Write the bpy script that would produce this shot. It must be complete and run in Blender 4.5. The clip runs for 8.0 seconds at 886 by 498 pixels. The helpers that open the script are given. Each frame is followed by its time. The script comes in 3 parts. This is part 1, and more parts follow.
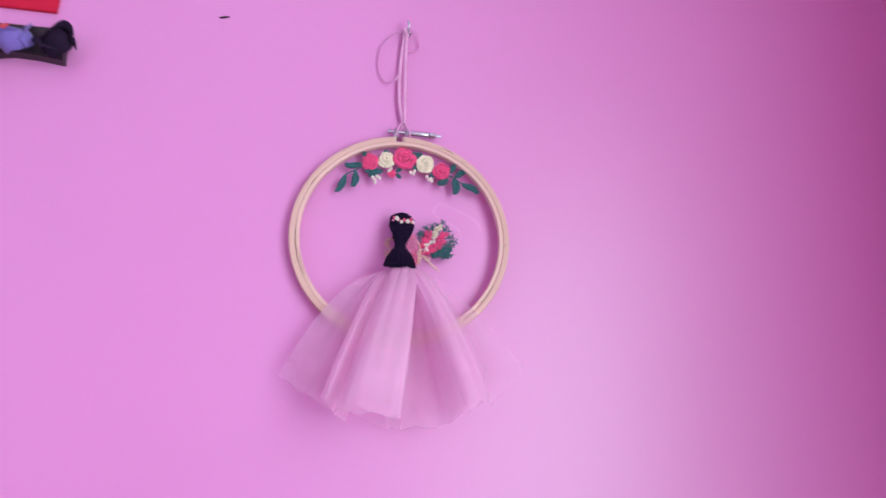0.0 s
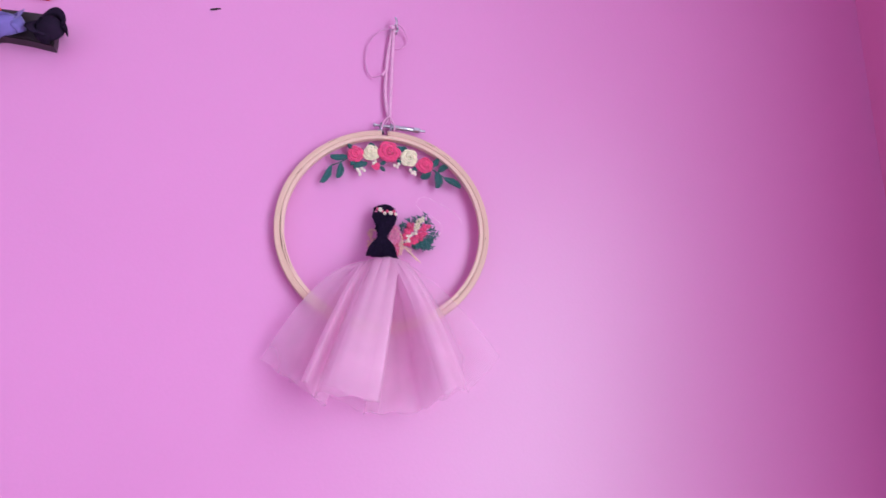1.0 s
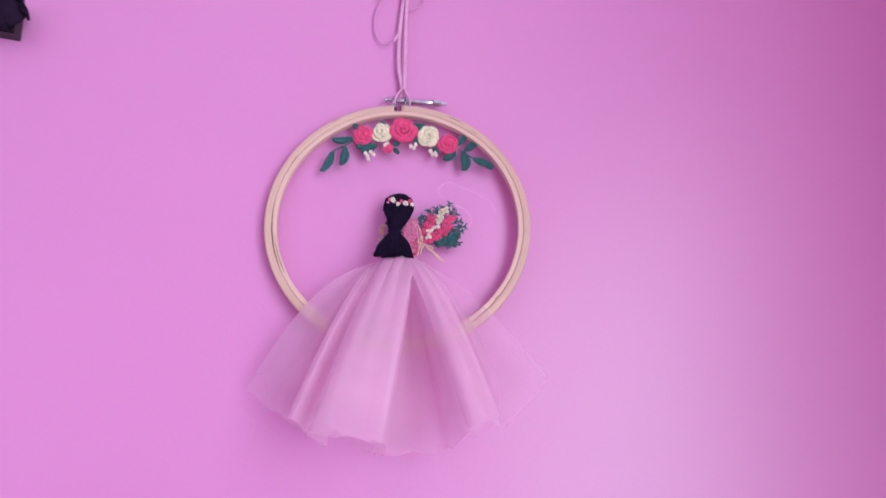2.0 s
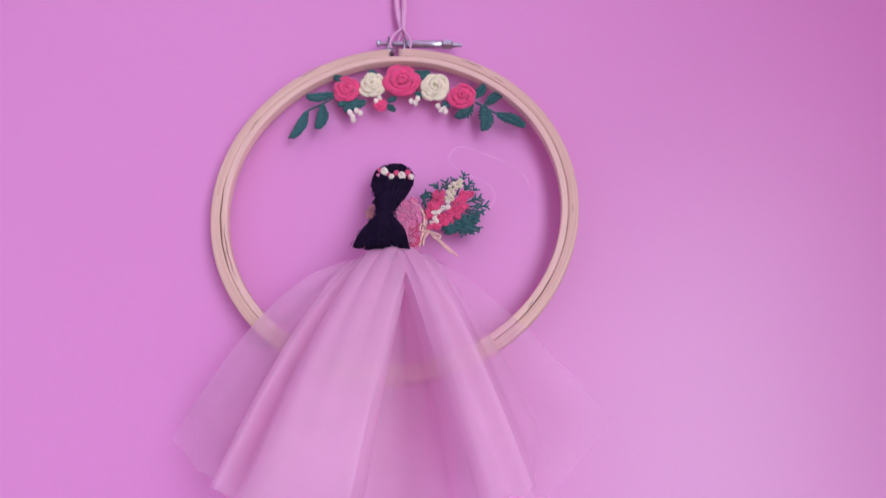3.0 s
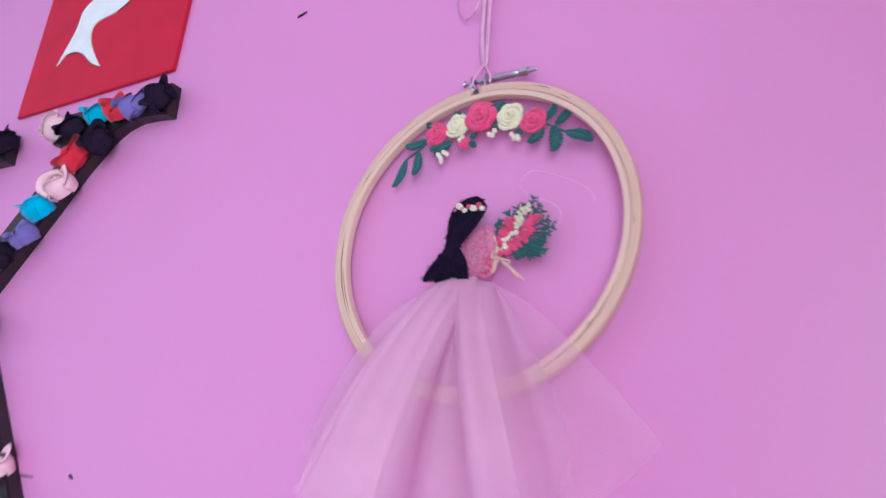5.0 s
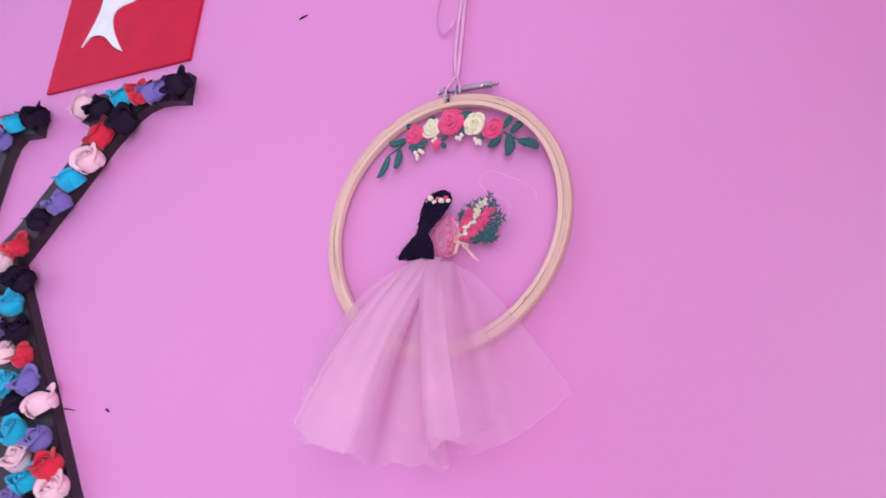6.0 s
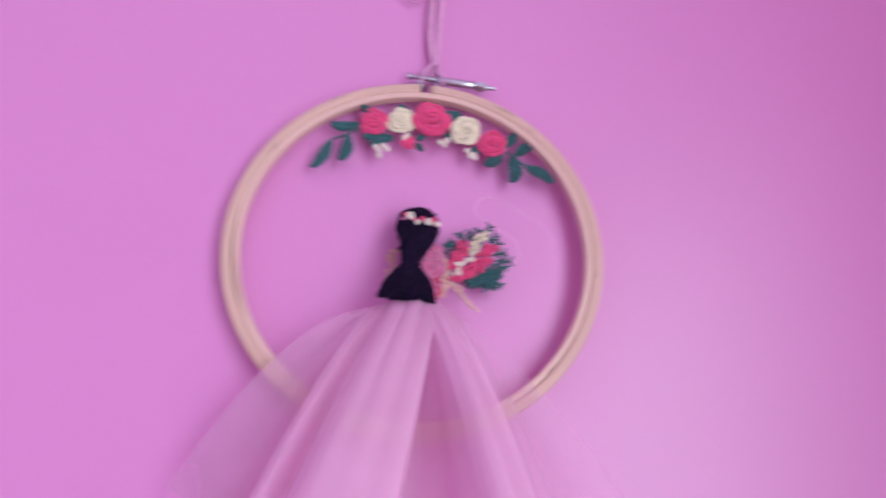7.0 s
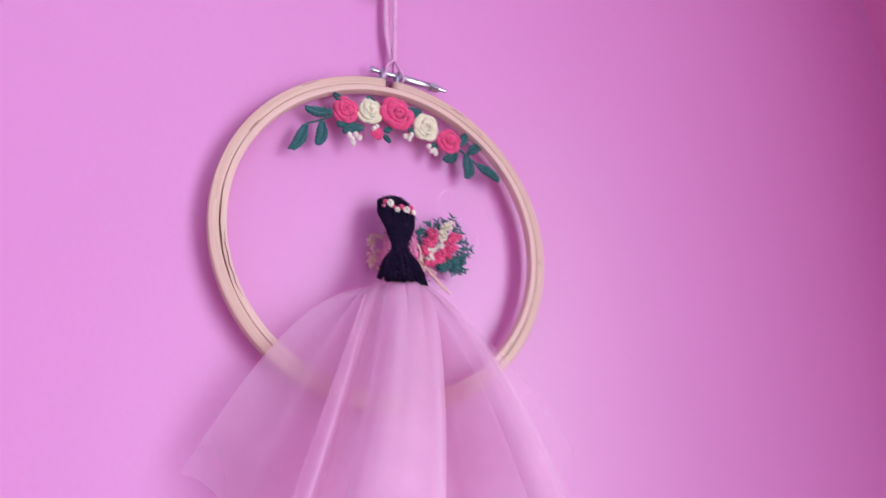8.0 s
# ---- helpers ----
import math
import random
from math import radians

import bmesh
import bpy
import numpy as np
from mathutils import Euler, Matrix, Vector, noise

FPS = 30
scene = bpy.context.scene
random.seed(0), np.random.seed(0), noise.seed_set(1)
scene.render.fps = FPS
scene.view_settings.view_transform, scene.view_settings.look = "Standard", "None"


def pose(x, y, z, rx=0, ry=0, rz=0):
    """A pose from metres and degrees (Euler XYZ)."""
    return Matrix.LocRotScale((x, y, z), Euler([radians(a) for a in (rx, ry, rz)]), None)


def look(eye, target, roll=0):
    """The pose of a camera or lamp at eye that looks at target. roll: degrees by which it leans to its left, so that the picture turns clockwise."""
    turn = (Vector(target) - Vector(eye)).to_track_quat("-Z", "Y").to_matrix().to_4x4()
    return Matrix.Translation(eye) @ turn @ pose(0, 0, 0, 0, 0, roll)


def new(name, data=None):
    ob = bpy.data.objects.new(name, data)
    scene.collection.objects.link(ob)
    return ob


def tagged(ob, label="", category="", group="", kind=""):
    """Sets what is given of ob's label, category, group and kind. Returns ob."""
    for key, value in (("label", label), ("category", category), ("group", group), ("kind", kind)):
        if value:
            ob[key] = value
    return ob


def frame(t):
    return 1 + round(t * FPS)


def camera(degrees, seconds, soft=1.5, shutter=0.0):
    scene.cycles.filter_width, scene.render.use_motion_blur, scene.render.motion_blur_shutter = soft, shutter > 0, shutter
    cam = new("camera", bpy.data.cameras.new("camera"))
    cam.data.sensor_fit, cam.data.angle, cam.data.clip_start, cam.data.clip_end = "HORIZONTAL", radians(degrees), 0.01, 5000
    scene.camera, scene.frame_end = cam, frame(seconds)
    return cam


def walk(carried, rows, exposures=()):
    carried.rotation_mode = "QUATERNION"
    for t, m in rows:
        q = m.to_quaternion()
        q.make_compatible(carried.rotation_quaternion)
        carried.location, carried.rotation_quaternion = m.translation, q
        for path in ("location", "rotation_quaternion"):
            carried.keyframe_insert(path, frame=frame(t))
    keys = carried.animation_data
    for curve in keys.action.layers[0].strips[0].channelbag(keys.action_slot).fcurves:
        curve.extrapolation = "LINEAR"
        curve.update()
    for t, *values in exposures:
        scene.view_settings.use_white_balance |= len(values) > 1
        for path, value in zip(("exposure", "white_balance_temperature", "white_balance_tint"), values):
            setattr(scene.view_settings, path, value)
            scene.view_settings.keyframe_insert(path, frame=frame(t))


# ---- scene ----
cam = camera(65.8, 8.0, shutter=0.7)
PATH = [
    (0, (-0.057, -0.553, 1.482), (0.277, 1.331, 2.064), 1.8),
    (0.2, (-0.051, -0.568, 1.478), (0.233, 1.327, 2.051), 1.9),
    (0.5, (-0.057, -0.573, 1.47), (0.238, 1.319, 2.048), 2.5),
    (0.7, (-0.062, -0.574, 1.479), (0.266, 1.321, 2.029), 2.8),
    (1, (-0.055, -0.566, 1.47), (0.319, 1.309, 2.057), 2.7),
    (1.2, (-0.045, -0.563, 1.486), (0.305, 1.336, 2.01), 3.2),
    (2.3, (0.015, -0.409, 1.499), (0.115, 1.483, 2.139), 1.7),
    (2.5, (0.023, -0.381, 1.512), (0.113, 1.513, 2.146), 1.5),
    (2.7, (0.035, -0.356, 1.522), (0.041, 1.544, 2.146), 2.2),
    (3, (0.037, -0.326, 1.52), (-0.009, 1.556, 2.195), 2.5),
    (3.2, (0.04, -0.315, 1.531), (-0.014, 1.572, 2.19), 2.4),
    (3.5, (0.052, -0.297, 1.533), (0.025, 1.581, 2.219), 1.3),
    (3.8, (0.051, -0.289, 1.542), (-0.03, 1.594, 2.21), 0.9),
    (4, (0.055, -0.288, 1.549), (-0.218, 1.569, 2.241), 1.7),
    (4.2, (0.087, -0.285, 1.555), (-0.382, 1.53, 2.253), 1.3),
    (4.5, (0.117, -0.293, 1.562), (-0.626, 1.453, 2.193), 1.5),
    (4.7, (0.138, -0.3, 1.542), (-0.795, 1.344, 2.196), 4.3),
    (5.8, (0.226, -0.378, 1.531), (-0.764, 1.295, 2.002), 6.3),
    (6, (0.229, -0.384, 1.531), (-0.757, 1.289, 2.009), 6.8),
    (6.2, (0.216, -0.381, 1.526), (-0.682, 1.341, 2.005), 7.2),
    (6.4, (0.186, -0.378, 1.532), (-0.582, 1.416, 1.969), 8.1),
    (6.5, (0.163, -0.373, 1.529), (-0.575, 1.431, 1.978), 9.1),
    (6.7, (0.085, -0.356, 1.524), (-0.403, 1.504, 2.072), 9.4),
    (6.8, (0.042, -0.341, 1.527), (-0.25, 1.534, 2.16), 8.9),
    (7, (-0.009, -0.324, 1.548), (0.144, 1.556, 2.212), 6.5),
    (7.2, (-0.056, -0.309, 1.55), (0.459, 1.519, 2.176), 5.0),
    (7.3, (-0.077, -0.305, 1.546), (0.584, 1.46, 2.215), 4.5),
    (7.5, (-0.098, -0.306, 1.531), (0.717, 1.361, 2.277), 2.3),
    (7.7, (-0.134, -0.316, 1.526), (0.786, 1.352, 2.135), 2.2),
    (7.8, (-0.138, -0.328, 1.529), (0.796, 1.328, 2.146), 1.0),
    (8, (-0.126, -0.315, 1.528), (0.742, 1.35, 2.218), 0.8),
]
walk(cam, [(t, look(eye, target, roll)) for t, eye, target, roll in PATH],
     [(0, -0.12, 6500, 10), (1.2, -0.12, 6500, 10), (2.5, -0.24, 6520, 15), (3.2, -0.31, 6520, 17), (3.6, -0.30, 6470, 15), (3.9, -0.24, 6350, 7), (4.2, -0.24, 6250, 2), (4.7, -0.23, 6100, -6), (5.8, -0.04, 6740, 6), (6.4, -0.23, 6500, 15), (7, -0.31, 6530, 19), (7.5, -0.18, 6520, 13), (8, -0.10, 6500, 10)])

# ---- world, window light ----
world = bpy.data.worlds.new("sky")
scene.world = world
world.use_nodes = True
wn = world.node_tree.nodes
sky = wn.new("ShaderNodeTexSky")
sky.sky_type, sky.sun_disc = "NISHITA", False
sky.sun_elevation, sky.sun_rotation = radians(40), radians(200)
wn["Background"].inputs["Strength"].default_value = 0.1
world.node_tree.links.new(sky.outputs["Color"], wn["Background"].inputs["Color"])

EAST, WEST, SOUTH, TOP = 0.532, -1.35, -2.5, 2.5
WIN_Y0, WIN_Y1, WIN_Z0, WIN_Z1 = -1.98, -0.66, 0.62, 2.16

daylight = bpy.data.lights.new("window_daylight", "AREA")
daylight.shape, daylight.size, daylight.size_y = "RECTANGLE", WIN_Y1 - WIN_Y0 - 0.04, WIN_Z1 - WIN_Z0 - 0.04
daylight.energy, daylight.color = 46.0, (0.755, 1.0, 1.03)
lamp = new("window_daylight", daylight)
lamp.matrix_world = look((EAST + 0.06, (WIN_Y0 + WIN_Y1) / 2, (WIN_Z0 + WIN_Z1) / 2), (EAST - 1, (WIN_Y0 + WIN_Y1) / 2, (WIN_Z0 + WIN_Z1) / 2))


# ---- materials ----
def material(name, colour, rough=0.6, vary=0.12, scale=40.0, fine=400.0, bump=0.15, depth=0.0005, metal=0.0, spec=0.5, sheen=0.0):
    """A painted, woven or metal surface with variation at two scales."""
    m = bpy.data.materials.new(name)
    m.use_nodes = True
    n, l = m.node_tree.nodes, m.node_tree.links
    b = n["Principled BSDF"]
    b.inputs["Roughness"].default_value, b.inputs["Metallic"].default_value = rough, metal
    b.inputs["Specular IOR Level"].default_value, b.inputs["Sheen Weight"].default_value = spec, sheen
    co = n.new("ShaderNodeTexCoord")
    big, small, info = n.new("ShaderNodeTexNoise"), n.new("ShaderNodeTexNoise"), n.new("ShaderNodeObjectInfo")
    big.inputs["Scale"].default_value, small.inputs["Scale"].default_value = scale, fine
    big.inputs["Detail"].default_value, small.inputs["Detail"].default_value = 3, 2
    for t in (big, small):
        l.new(co.outputs["Object"], t.inputs["Vector"])
    ramp = n.new("ShaderNodeMapRange")
    ramp.inputs["From Min"].default_value, ramp.inputs["From Max"].default_value = 0.3, 0.7
    ramp.inputs["To Min"].default_value, ramp.inputs["To Max"].default_value = 1 - vary, 1 + vary
    l.new(big.outputs["Fac"], ramp.inputs["Value"])
    grain = n.new("ShaderNodeMapRange")
    grain.inputs["To Min"].default_value, grain.inputs["To Max"].default_value = 1 - vary * 0.7, 1 + vary * 0.7
    l.new(small.outputs["Fac"], grain.inputs["Value"])
    mul = n.new("ShaderNodeMath")
    mul.operation = "MULTIPLY"
    l.new(ramp.outputs["Result"], mul.inputs[0])
    l.new(grain.outputs["Result"], mul.inputs[1])
    rnd = n.new("ShaderNodeMapRange")
    rnd.inputs["To Min"].default_value, rnd.inputs["To Max"].default_value = 1 - vary * 0.5, 1 + vary * 0.5
    l.new(info.outputs["Random"], rnd.inputs["Value"])
    mul2 = n.new("ShaderNodeMath")
    mul2.operation = "MULTIPLY"
    l.new(mul.outputs[0], mul2.inputs[0])
    l.new(rnd.outputs["Result"], mul2.inputs[1])
    sc = n.new("ShaderNodeVectorMath")
    sc.operation = "SCALE"
    sc.inputs[0].default_value = colour
    l.new(mul2.outputs[0], sc.inputs["Scale"])
    l.new(sc.outputs["Vector"], b.inputs["Base Color"])
    if bump:
        bp = n.new("ShaderNodeBump")
        bp.inputs["Strength"].default_value, bp.inputs["Distance"].default_value = bump, depth
        l.new(small.outputs["Fac"], bp.inputs["Height"])
        l.new(bp.outputs["Normal"], b.inputs["Normal"])
    return m


def sheer(name, colour, cover, scale=25.0, vary=0.12, hemmed=False):
    """Thin see-through net: part cloth, part holes; hemmed: loosely woven where the mesh attribute "body" is low."""
    m = bpy.data.materials.new(name)
    m.use_nodes = True
    n, l = m.node_tree.nodes, m.node_tree.links
    n.remove(n["Principled BSDF"])
    out = n["Material Output"]
    holes, cloth, glow, both, mix = (n.new(k) for k in ("ShaderNodeBsdfTransparent", "ShaderNodeBsdfDiffuse", "ShaderNodeBsdfTranslucent", "ShaderNodeMixShader", "ShaderNodeMixShader"))
    cloth.inputs["Color"].default_value = glow.inputs["Color"].default_value = (*colour, 1)
    both.inputs["Fac"].default_value = 0.31
    l.new(cloth.outputs[0], both.inputs[1])
    l.new(glow.outputs[0], both.inputs[2])
    co, noi, rng = n.new("ShaderNodeTexCoord"), n.new("ShaderNodeTexNoise"), n.new("ShaderNodeMapRange")
    noi.inputs["Scale"].default_value, noi.inputs["Detail"].default_value = scale, 3
    l.new(co.outputs["Object"], noi.inputs["Vector"])
    rng.inputs["From Min"].default_value, rng.inputs["From Max"].default_value = 0.3, 0.7
    rng.inputs["To Min"].default_value, rng.inputs["To Max"].default_value = cover * (1 - vary), cover * (1 + vary)
    l.new(noi.outputs["Fac"], rng.inputs["Value"])
    body, wear = n.new("ShaderNodeAttribute"), n.new("ShaderNodeMath")
    body.attribute_name, wear.operation = "body", "MULTIPLY"
    l.new(rng.outputs["Result"], wear.inputs[0])
    l.new(body.outputs["Fac"], wear.inputs[1])
    l.new((wear.outputs[0] if hemmed else rng.outputs["Result"]), mix.inputs["Fac"])
    l.new(holes.outputs[0], mix.inputs[1])
    l.new(both.outputs[0], mix.inputs[2])
    l.new(mix.outputs[0], out.inputs["Surface"])
    return m


def hoop_wood(name, dark, middle, light):
    """Pale bent wood with its grain running round the ring."""
    m = material(name, (0.62, 0.40, 0.27), rough=0.45, vary=0.06, bump=0)
    n, l = m.node_tree.nodes, m.node_tree.links
    b = n["Principled BSDF"]
    co, sep = n.new("ShaderNodeTexCoord"), n.new("ShaderNodeSeparateXYZ")
    l.new(co.outputs["Object"], sep.inputs[0])

    def op(kind, a, c, k=None):
        t = n.new("ShaderNodeMath")
        t.operation = kind
        l.new(a, t.inputs[0])
        if c is not None:
            l.new(c, t.inputs[1])
        if k is not None:
            t.inputs[1].default_value = k
        return t.outputs[0]

    x2, z2 = op("MULTIPLY", sep.outputs["X"], sep.outputs["X"]), op("MULTIPLY", sep.outputs["Z"], sep.outputs["Z"])
    radius = op("SQRT", op("ADD", x2, z2), None)
    angle = op("ARCTAN2", sep.outputs["Z"], sep.outputs["X"])
    com, noi = n.new("ShaderNodeCombineXYZ"), n.new("ShaderNodeTexNoise")
    l.new(op("MULTIPLY", radius, None, 1100.0), com.inputs["X"])
    l.new(op("MULTIPLY", angle, None, 2.2), com.inputs["Y"])
    l.new(op("MULTIPLY", sep.outputs["Y"], None, 900.0), com.inputs["Z"])
    noi.inputs["Scale"].default_value, noi.inputs["Detail"].default_value = 1.0, 4
    l.new(com.outputs[0], noi.inputs["Vector"])
    ramp = n.new("ShaderNodeValToRGB")
    ramp.color_ramp.elements[0].position, ramp.color_ramp.elements[0].color = 0.17, (*dark, 1)
    ramp.color_ramp.elements[1].position, ramp.color_ramp.elements[1].color = 0.70, (*light, 1)
    mid = ramp.color_ramp.elements.new(0.30)
    mid.color = (*middle, 1)
    l.new(noi.outputs["Fac"], ramp.inputs["Fac"])
    l.new(ramp.outputs["Color"], b.inputs["Base Color"])
    bp = n.new("ShaderNodeBump")
    bp.inputs["Strength"].default_value, bp.inputs["Distance"].default_value = 0.25, 0.0004
    l.new(noi.outputs["Fac"], bp.inputs["Height"])
    l.new(bp.outputs["Normal"], b.inputs["Normal"])
    return m


PAINT = material("pink_wall_paint", (0.715, 0.240, 0.540), rough=0.44, vary=0.025, scale=3.0, fine=350.0, bump=0.12, depth=0.0006, spec=1.0)
# same wall pink, deepened in colour so light bounced into the corner turns redder
PAINT_BOUNCE = material("pink_paint_deepened_for_bounce", (0.735, 0.175, 0.43), rough=0.45, vary=0.025, scale=3.0, fine=350.0, bump=0.12, depth=0.0006, spec=0.7)
# invented lilac for the unseen west wall, reflects cooler light onto the left
PALE = material("lilac_fill_paint", (0.68, 0.65, 0.78), rough=0.6, vary=0.03, scale=4.0)
CEIL = material("ceiling_paint", (0.82, 0.70, 0.80), rough=0.8, vary=0.03, scale=4.0)
TILE = material("floor_tile", (0.28, 0.18, 0.165), rough=0.35, vary=0.1, scale=6.0)
WOOD = hoop_wood("outer_hoop_wood", (0.30, 0.14, 0.10), (0.62, 0.375, 0.30), (0.75, 0.485, 0.395))
WOOD_IN = hoop_wood("inner_hoop_wood", (0.44, 0.23, 0.18), (0.71, 0.45, 0.375), (0.79, 0.52, 0.44))
GRAIN = material("dark_wood_grain", (0.16, 0.07, 0.05), rough=0.8, vary=0.3, scale=300, fine=2000, bump=0)
STEEL = material("steel", (0.55, 0.55, 0.60), rough=0.33, vary=0.1, metal=1.0, scale=300, fine=3000, bump=0.1, depth=0.0001)
CORAL = material("coral_wool", (0.76, 0.050, 0.185), rough=0.8, vary=0.14, scale=250, fine=2500, bump=0.5, depth=0.0004, sheen=0.3)
CREAM = material("cream_wool", (0.80, 0.70, 0.50), rough=0.8, vary=0.1, scale=250, fine=2500, bump=0.5, depth=0.0004, sheen=0.2)
WHITE = material("ivory_floss", (0.86, 0.74, 0.64), rough=0.7, vary=0.08, scale=300, fine=2500, bump=0.4, depth=0.0003)
GREEN = material("deep_green_floss", (0.008, 0.092, 0.098), rough=0.65, vary=0.25, scale=250, fine=2200, bump=0.5, depth=0.0003, sheen=0.2)
BLACK = material("black_yarn", (0.015, 0.007, 0.027), rough=0.95, vary=0.3, scale=300, fine=2500, bump=0.5, depth=0.0003, spec=0.12)
ROSE = material("rose_pink_floss", (0.78, 0.20, 0.40), rough=0.75, vary=0.18, scale=300, fine=2200, bump=0.5, depth=0.0003)
BLUSH = material("blush_floss", (0.84, 0.31, 0.51), rough=0.7, vary=0.15, scale=300, fine=2200, bump=0.5, depth=0.0003)
PEACH = material("peach_floss", (0.80, 0.48, 0.42), rough=0.75, vary=0.15, scale=300, fine=2200, bump=0.5, depth=0.0003)
RIBBON = material("pale_pink_ribbon", (0.76, 0.36, 0.58), rough=0.4, vary=0.08, scale=200, fine=2000, bump=0.2, depth=0.0002)
TAIL = material("thin_pink_ribbon", (0.72, 0.285, 0.555), rough=0.4, vary=0.08, scale=200, fine=2000, bump=0.2, depth=0.0002)
CLEAR = material("pale_thread", (0.86, 0.50, 0.70), rough=0.3, vary=0.05, scale=200, fine=2000, bump=0)
TULLE = sheer("pink_tulle", (0.945, 0.575, 0.785), 0.49, vary=0.08, hemmed=True)
NET = sheer("clear_net", (0.92, 0.5, 0.72), 0.015)
BROWN = material("dark_brown_board", (0.018, 0.009, 0.014), rough=0.45, vary=0.2, scale=40, fine=500, bump=0.15)
SCARLET = material("scarlet_paint", (0.56, 0.010, 0.045), rough=0.55, vary=0.08, scale=30, fine=900, bump=0.2, depth=0.0003, spec=0.2)
OUTLINE = material("black_paint", (0.02, 0.012, 0.015), rough=0.5, vary=0.15)
EMBLEM = material("white_paint", (0.80, 0.80, 0.82), rough=0.5, vary=0.05, scale=60)
MARK = material("dark_scuff", (0.03, 0.012, 0.02), rough=0.8, vary=0.2, scale=300)
DARK_STROKE = material("dark_stroke_colour", (0.05, 0.02, 0.035), rough=0.8, vary=0.2, scale=300, fine=2200, bump=0.4, depth=0.0002)
FELT = {
    "black": material("black_felt", (0.021, 0.011, 0.028), rough=1.0, vary=0.2, scale=120, fine=1800, bump=0.5, depth=0.0005, spec=0.05),
    "red": material("red_felt", (0.66, 0.020, 0.055), rough=0.95, vary=0.12, scale=120, fine=1800, bump=0.5, depth=0.0005, sheen=0.2, spec=0.2),
    "blue": material("turquoise_felt", (0.010, 0.38, 0.62), rough=0.95, vary=0.12, scale=120, fine=1800, bump=0.5, depth=0.0005, sheen=0.2, spec=0.2),
    "violet": material("violet_felt", (0.19, 0.13, 0.42), rough=0.95, vary=0.12, scale=120, fine=1800, bump=0.5, depth=0.0005, sheen=0.2, spec=0.2),
    "pink": material("pale_pink_felt", (0.88, 0.50, 0.60), rough=0.95, vary=0.08, scale=120, fine=1800, bump=0.5, depth=0.0005, sheen=0.2, spec=0.2),
}
FELT_WORD = {"black": "black", "red": "bright red", "blue": "turquoise", "violet": "violet", "pink": "pale pink"}


# ---- mesh helpers ----
def part(name, bm, mat, parent=None, label="", smooth=True, at=None):
    """One mesh object from a bmesh, under a thing or a part."""
    me = bpy.data.meshes.new(name)
    bm.to_mesh(me)
    bm.free()
    me.materials.append(mat)
    for p in me.polygons:
        p.use_smooth = smooth
    ob = new(name, me)
    ob.parent = parent
    if at is not None:
        ob.matrix_basis = at
    if label:
        tagged(ob, label)
    return ob


def again(name, me, parent, m):
    """One more piece on the same mesh."""
    ob = new(name, me)
    ob.parent, ob.matrix_basis = parent, m
    return ob


def holder(name, m):
    ob = new(name)
    ob.empty_display_size = 0.02
    ob.matrix_basis = m
    return ob


def box(bm, x0, x1, y0, y1, z0, z1, bevel=0.0):
    r = bmesh.ops.create_cube(bm, size=1)
    for v in r["verts"]:
        v.co = ((x0 + x1) / 2 + v.co.x * (x1 - x0), (y0 + y1) / 2 + v.co.y * (y1 - y0), (z0 + z1) / 2 + v.co.z * (z1 - z0))
    if bevel:
        es = list({e for v in r["verts"] for e in v.link_edges})
        bmesh.ops.bevel(bm, geom=es, offset=bevel, segments=2, affect="EDGES")


def smooth_line(points, steps=6, closed=False):
    """A rounded line through the points."""
    p = [Vector(q) for q in points]
    n, out = len(p), []
    for i in range(n if closed else n - 1):
        a, b, c, d = (p[(i + k) % n] if closed else p[min(max(i + k, 0), n - 1)] for k in (-1, 0, 1, 2))
        for s in range(steps):
            t = s / steps
            out.append(0.5 * (2 * b + (c - a) * t + (2 * a - 5 * b + 4 * c - d) * t * t + (3 * b - a - 3 * c + d) * t ** 3))
    if not closed:
        out.append(p[-1])
    return out


def tube(bm, line, radius, sides=6, flat=1.0, caps=True):
    """A round cord along a line; radius a number or a function of 0..1; flat squeezes it front to back."""
    rings, n = [], len(line)
    for i, p in enumerate(line):
        d = (line[min(i + 1, n - 1)] - line[max(i - 1, 0)]).normalized()
        up = Vector((0, 1, 0)) if abs(d.y) < 0.95 else Vector((1, 0, 0))
        a = d.cross(up).normalized()
        b = d.cross(a).normalized()
        r = radius(i / max(n - 1, 1)) if callable(radius) else radius
        rings.append([bm.verts.new(p + a * r * math.cos(k * math.tau / sides) + b * r * flat * math.sin(k * math.tau / sides)) for k in range(sides)])
    for r0, r1 in zip(rings, rings[1:]):
        for k in range(sides):
            bm.faces.new((r0[k], r0[(k + 1) % sides], r1[(k + 1) % sides], r1[k]))
    if caps:
        bm.faces.new(rings[0][::-1])
        bm.faces.new(rings[-1])


def band(bm, line, width, thick=0.0003):
    """A flat ribbon along a line, its face to the front."""
    rows, n = [], len(line)
    for i, p in enumerate(line):
        d = (line[min(i + 1, n - 1)] - line[max(i - 1, 0)]).normalized()
        a = d.cross(Vector((0, 1, 0)))
        a = a.normalized() if a.length > 1e-4 else Vector((1, 0, 0))
        w = width(i / (n - 1)) if callable(width) else width
        f = Vector((0, thick, 0))
        rows.append([bm.verts.new(p + a * w / 2 - f), bm.verts.new(p - a * w / 2 - f), bm.verts.new(p - a * w / 2 + f), bm.verts.new(p + a * w / 2 + f)])
    for r0, r1 in zip(rows, rows[1:]):
        for k in range(4):
            bm.faces.new((r0[k], r0[(k + 1) % 4], r1[(k + 1) % 4], r1[k]))
    bm.faces.new(rows[0][::-1])
    bm.faces.new(rows[-1])


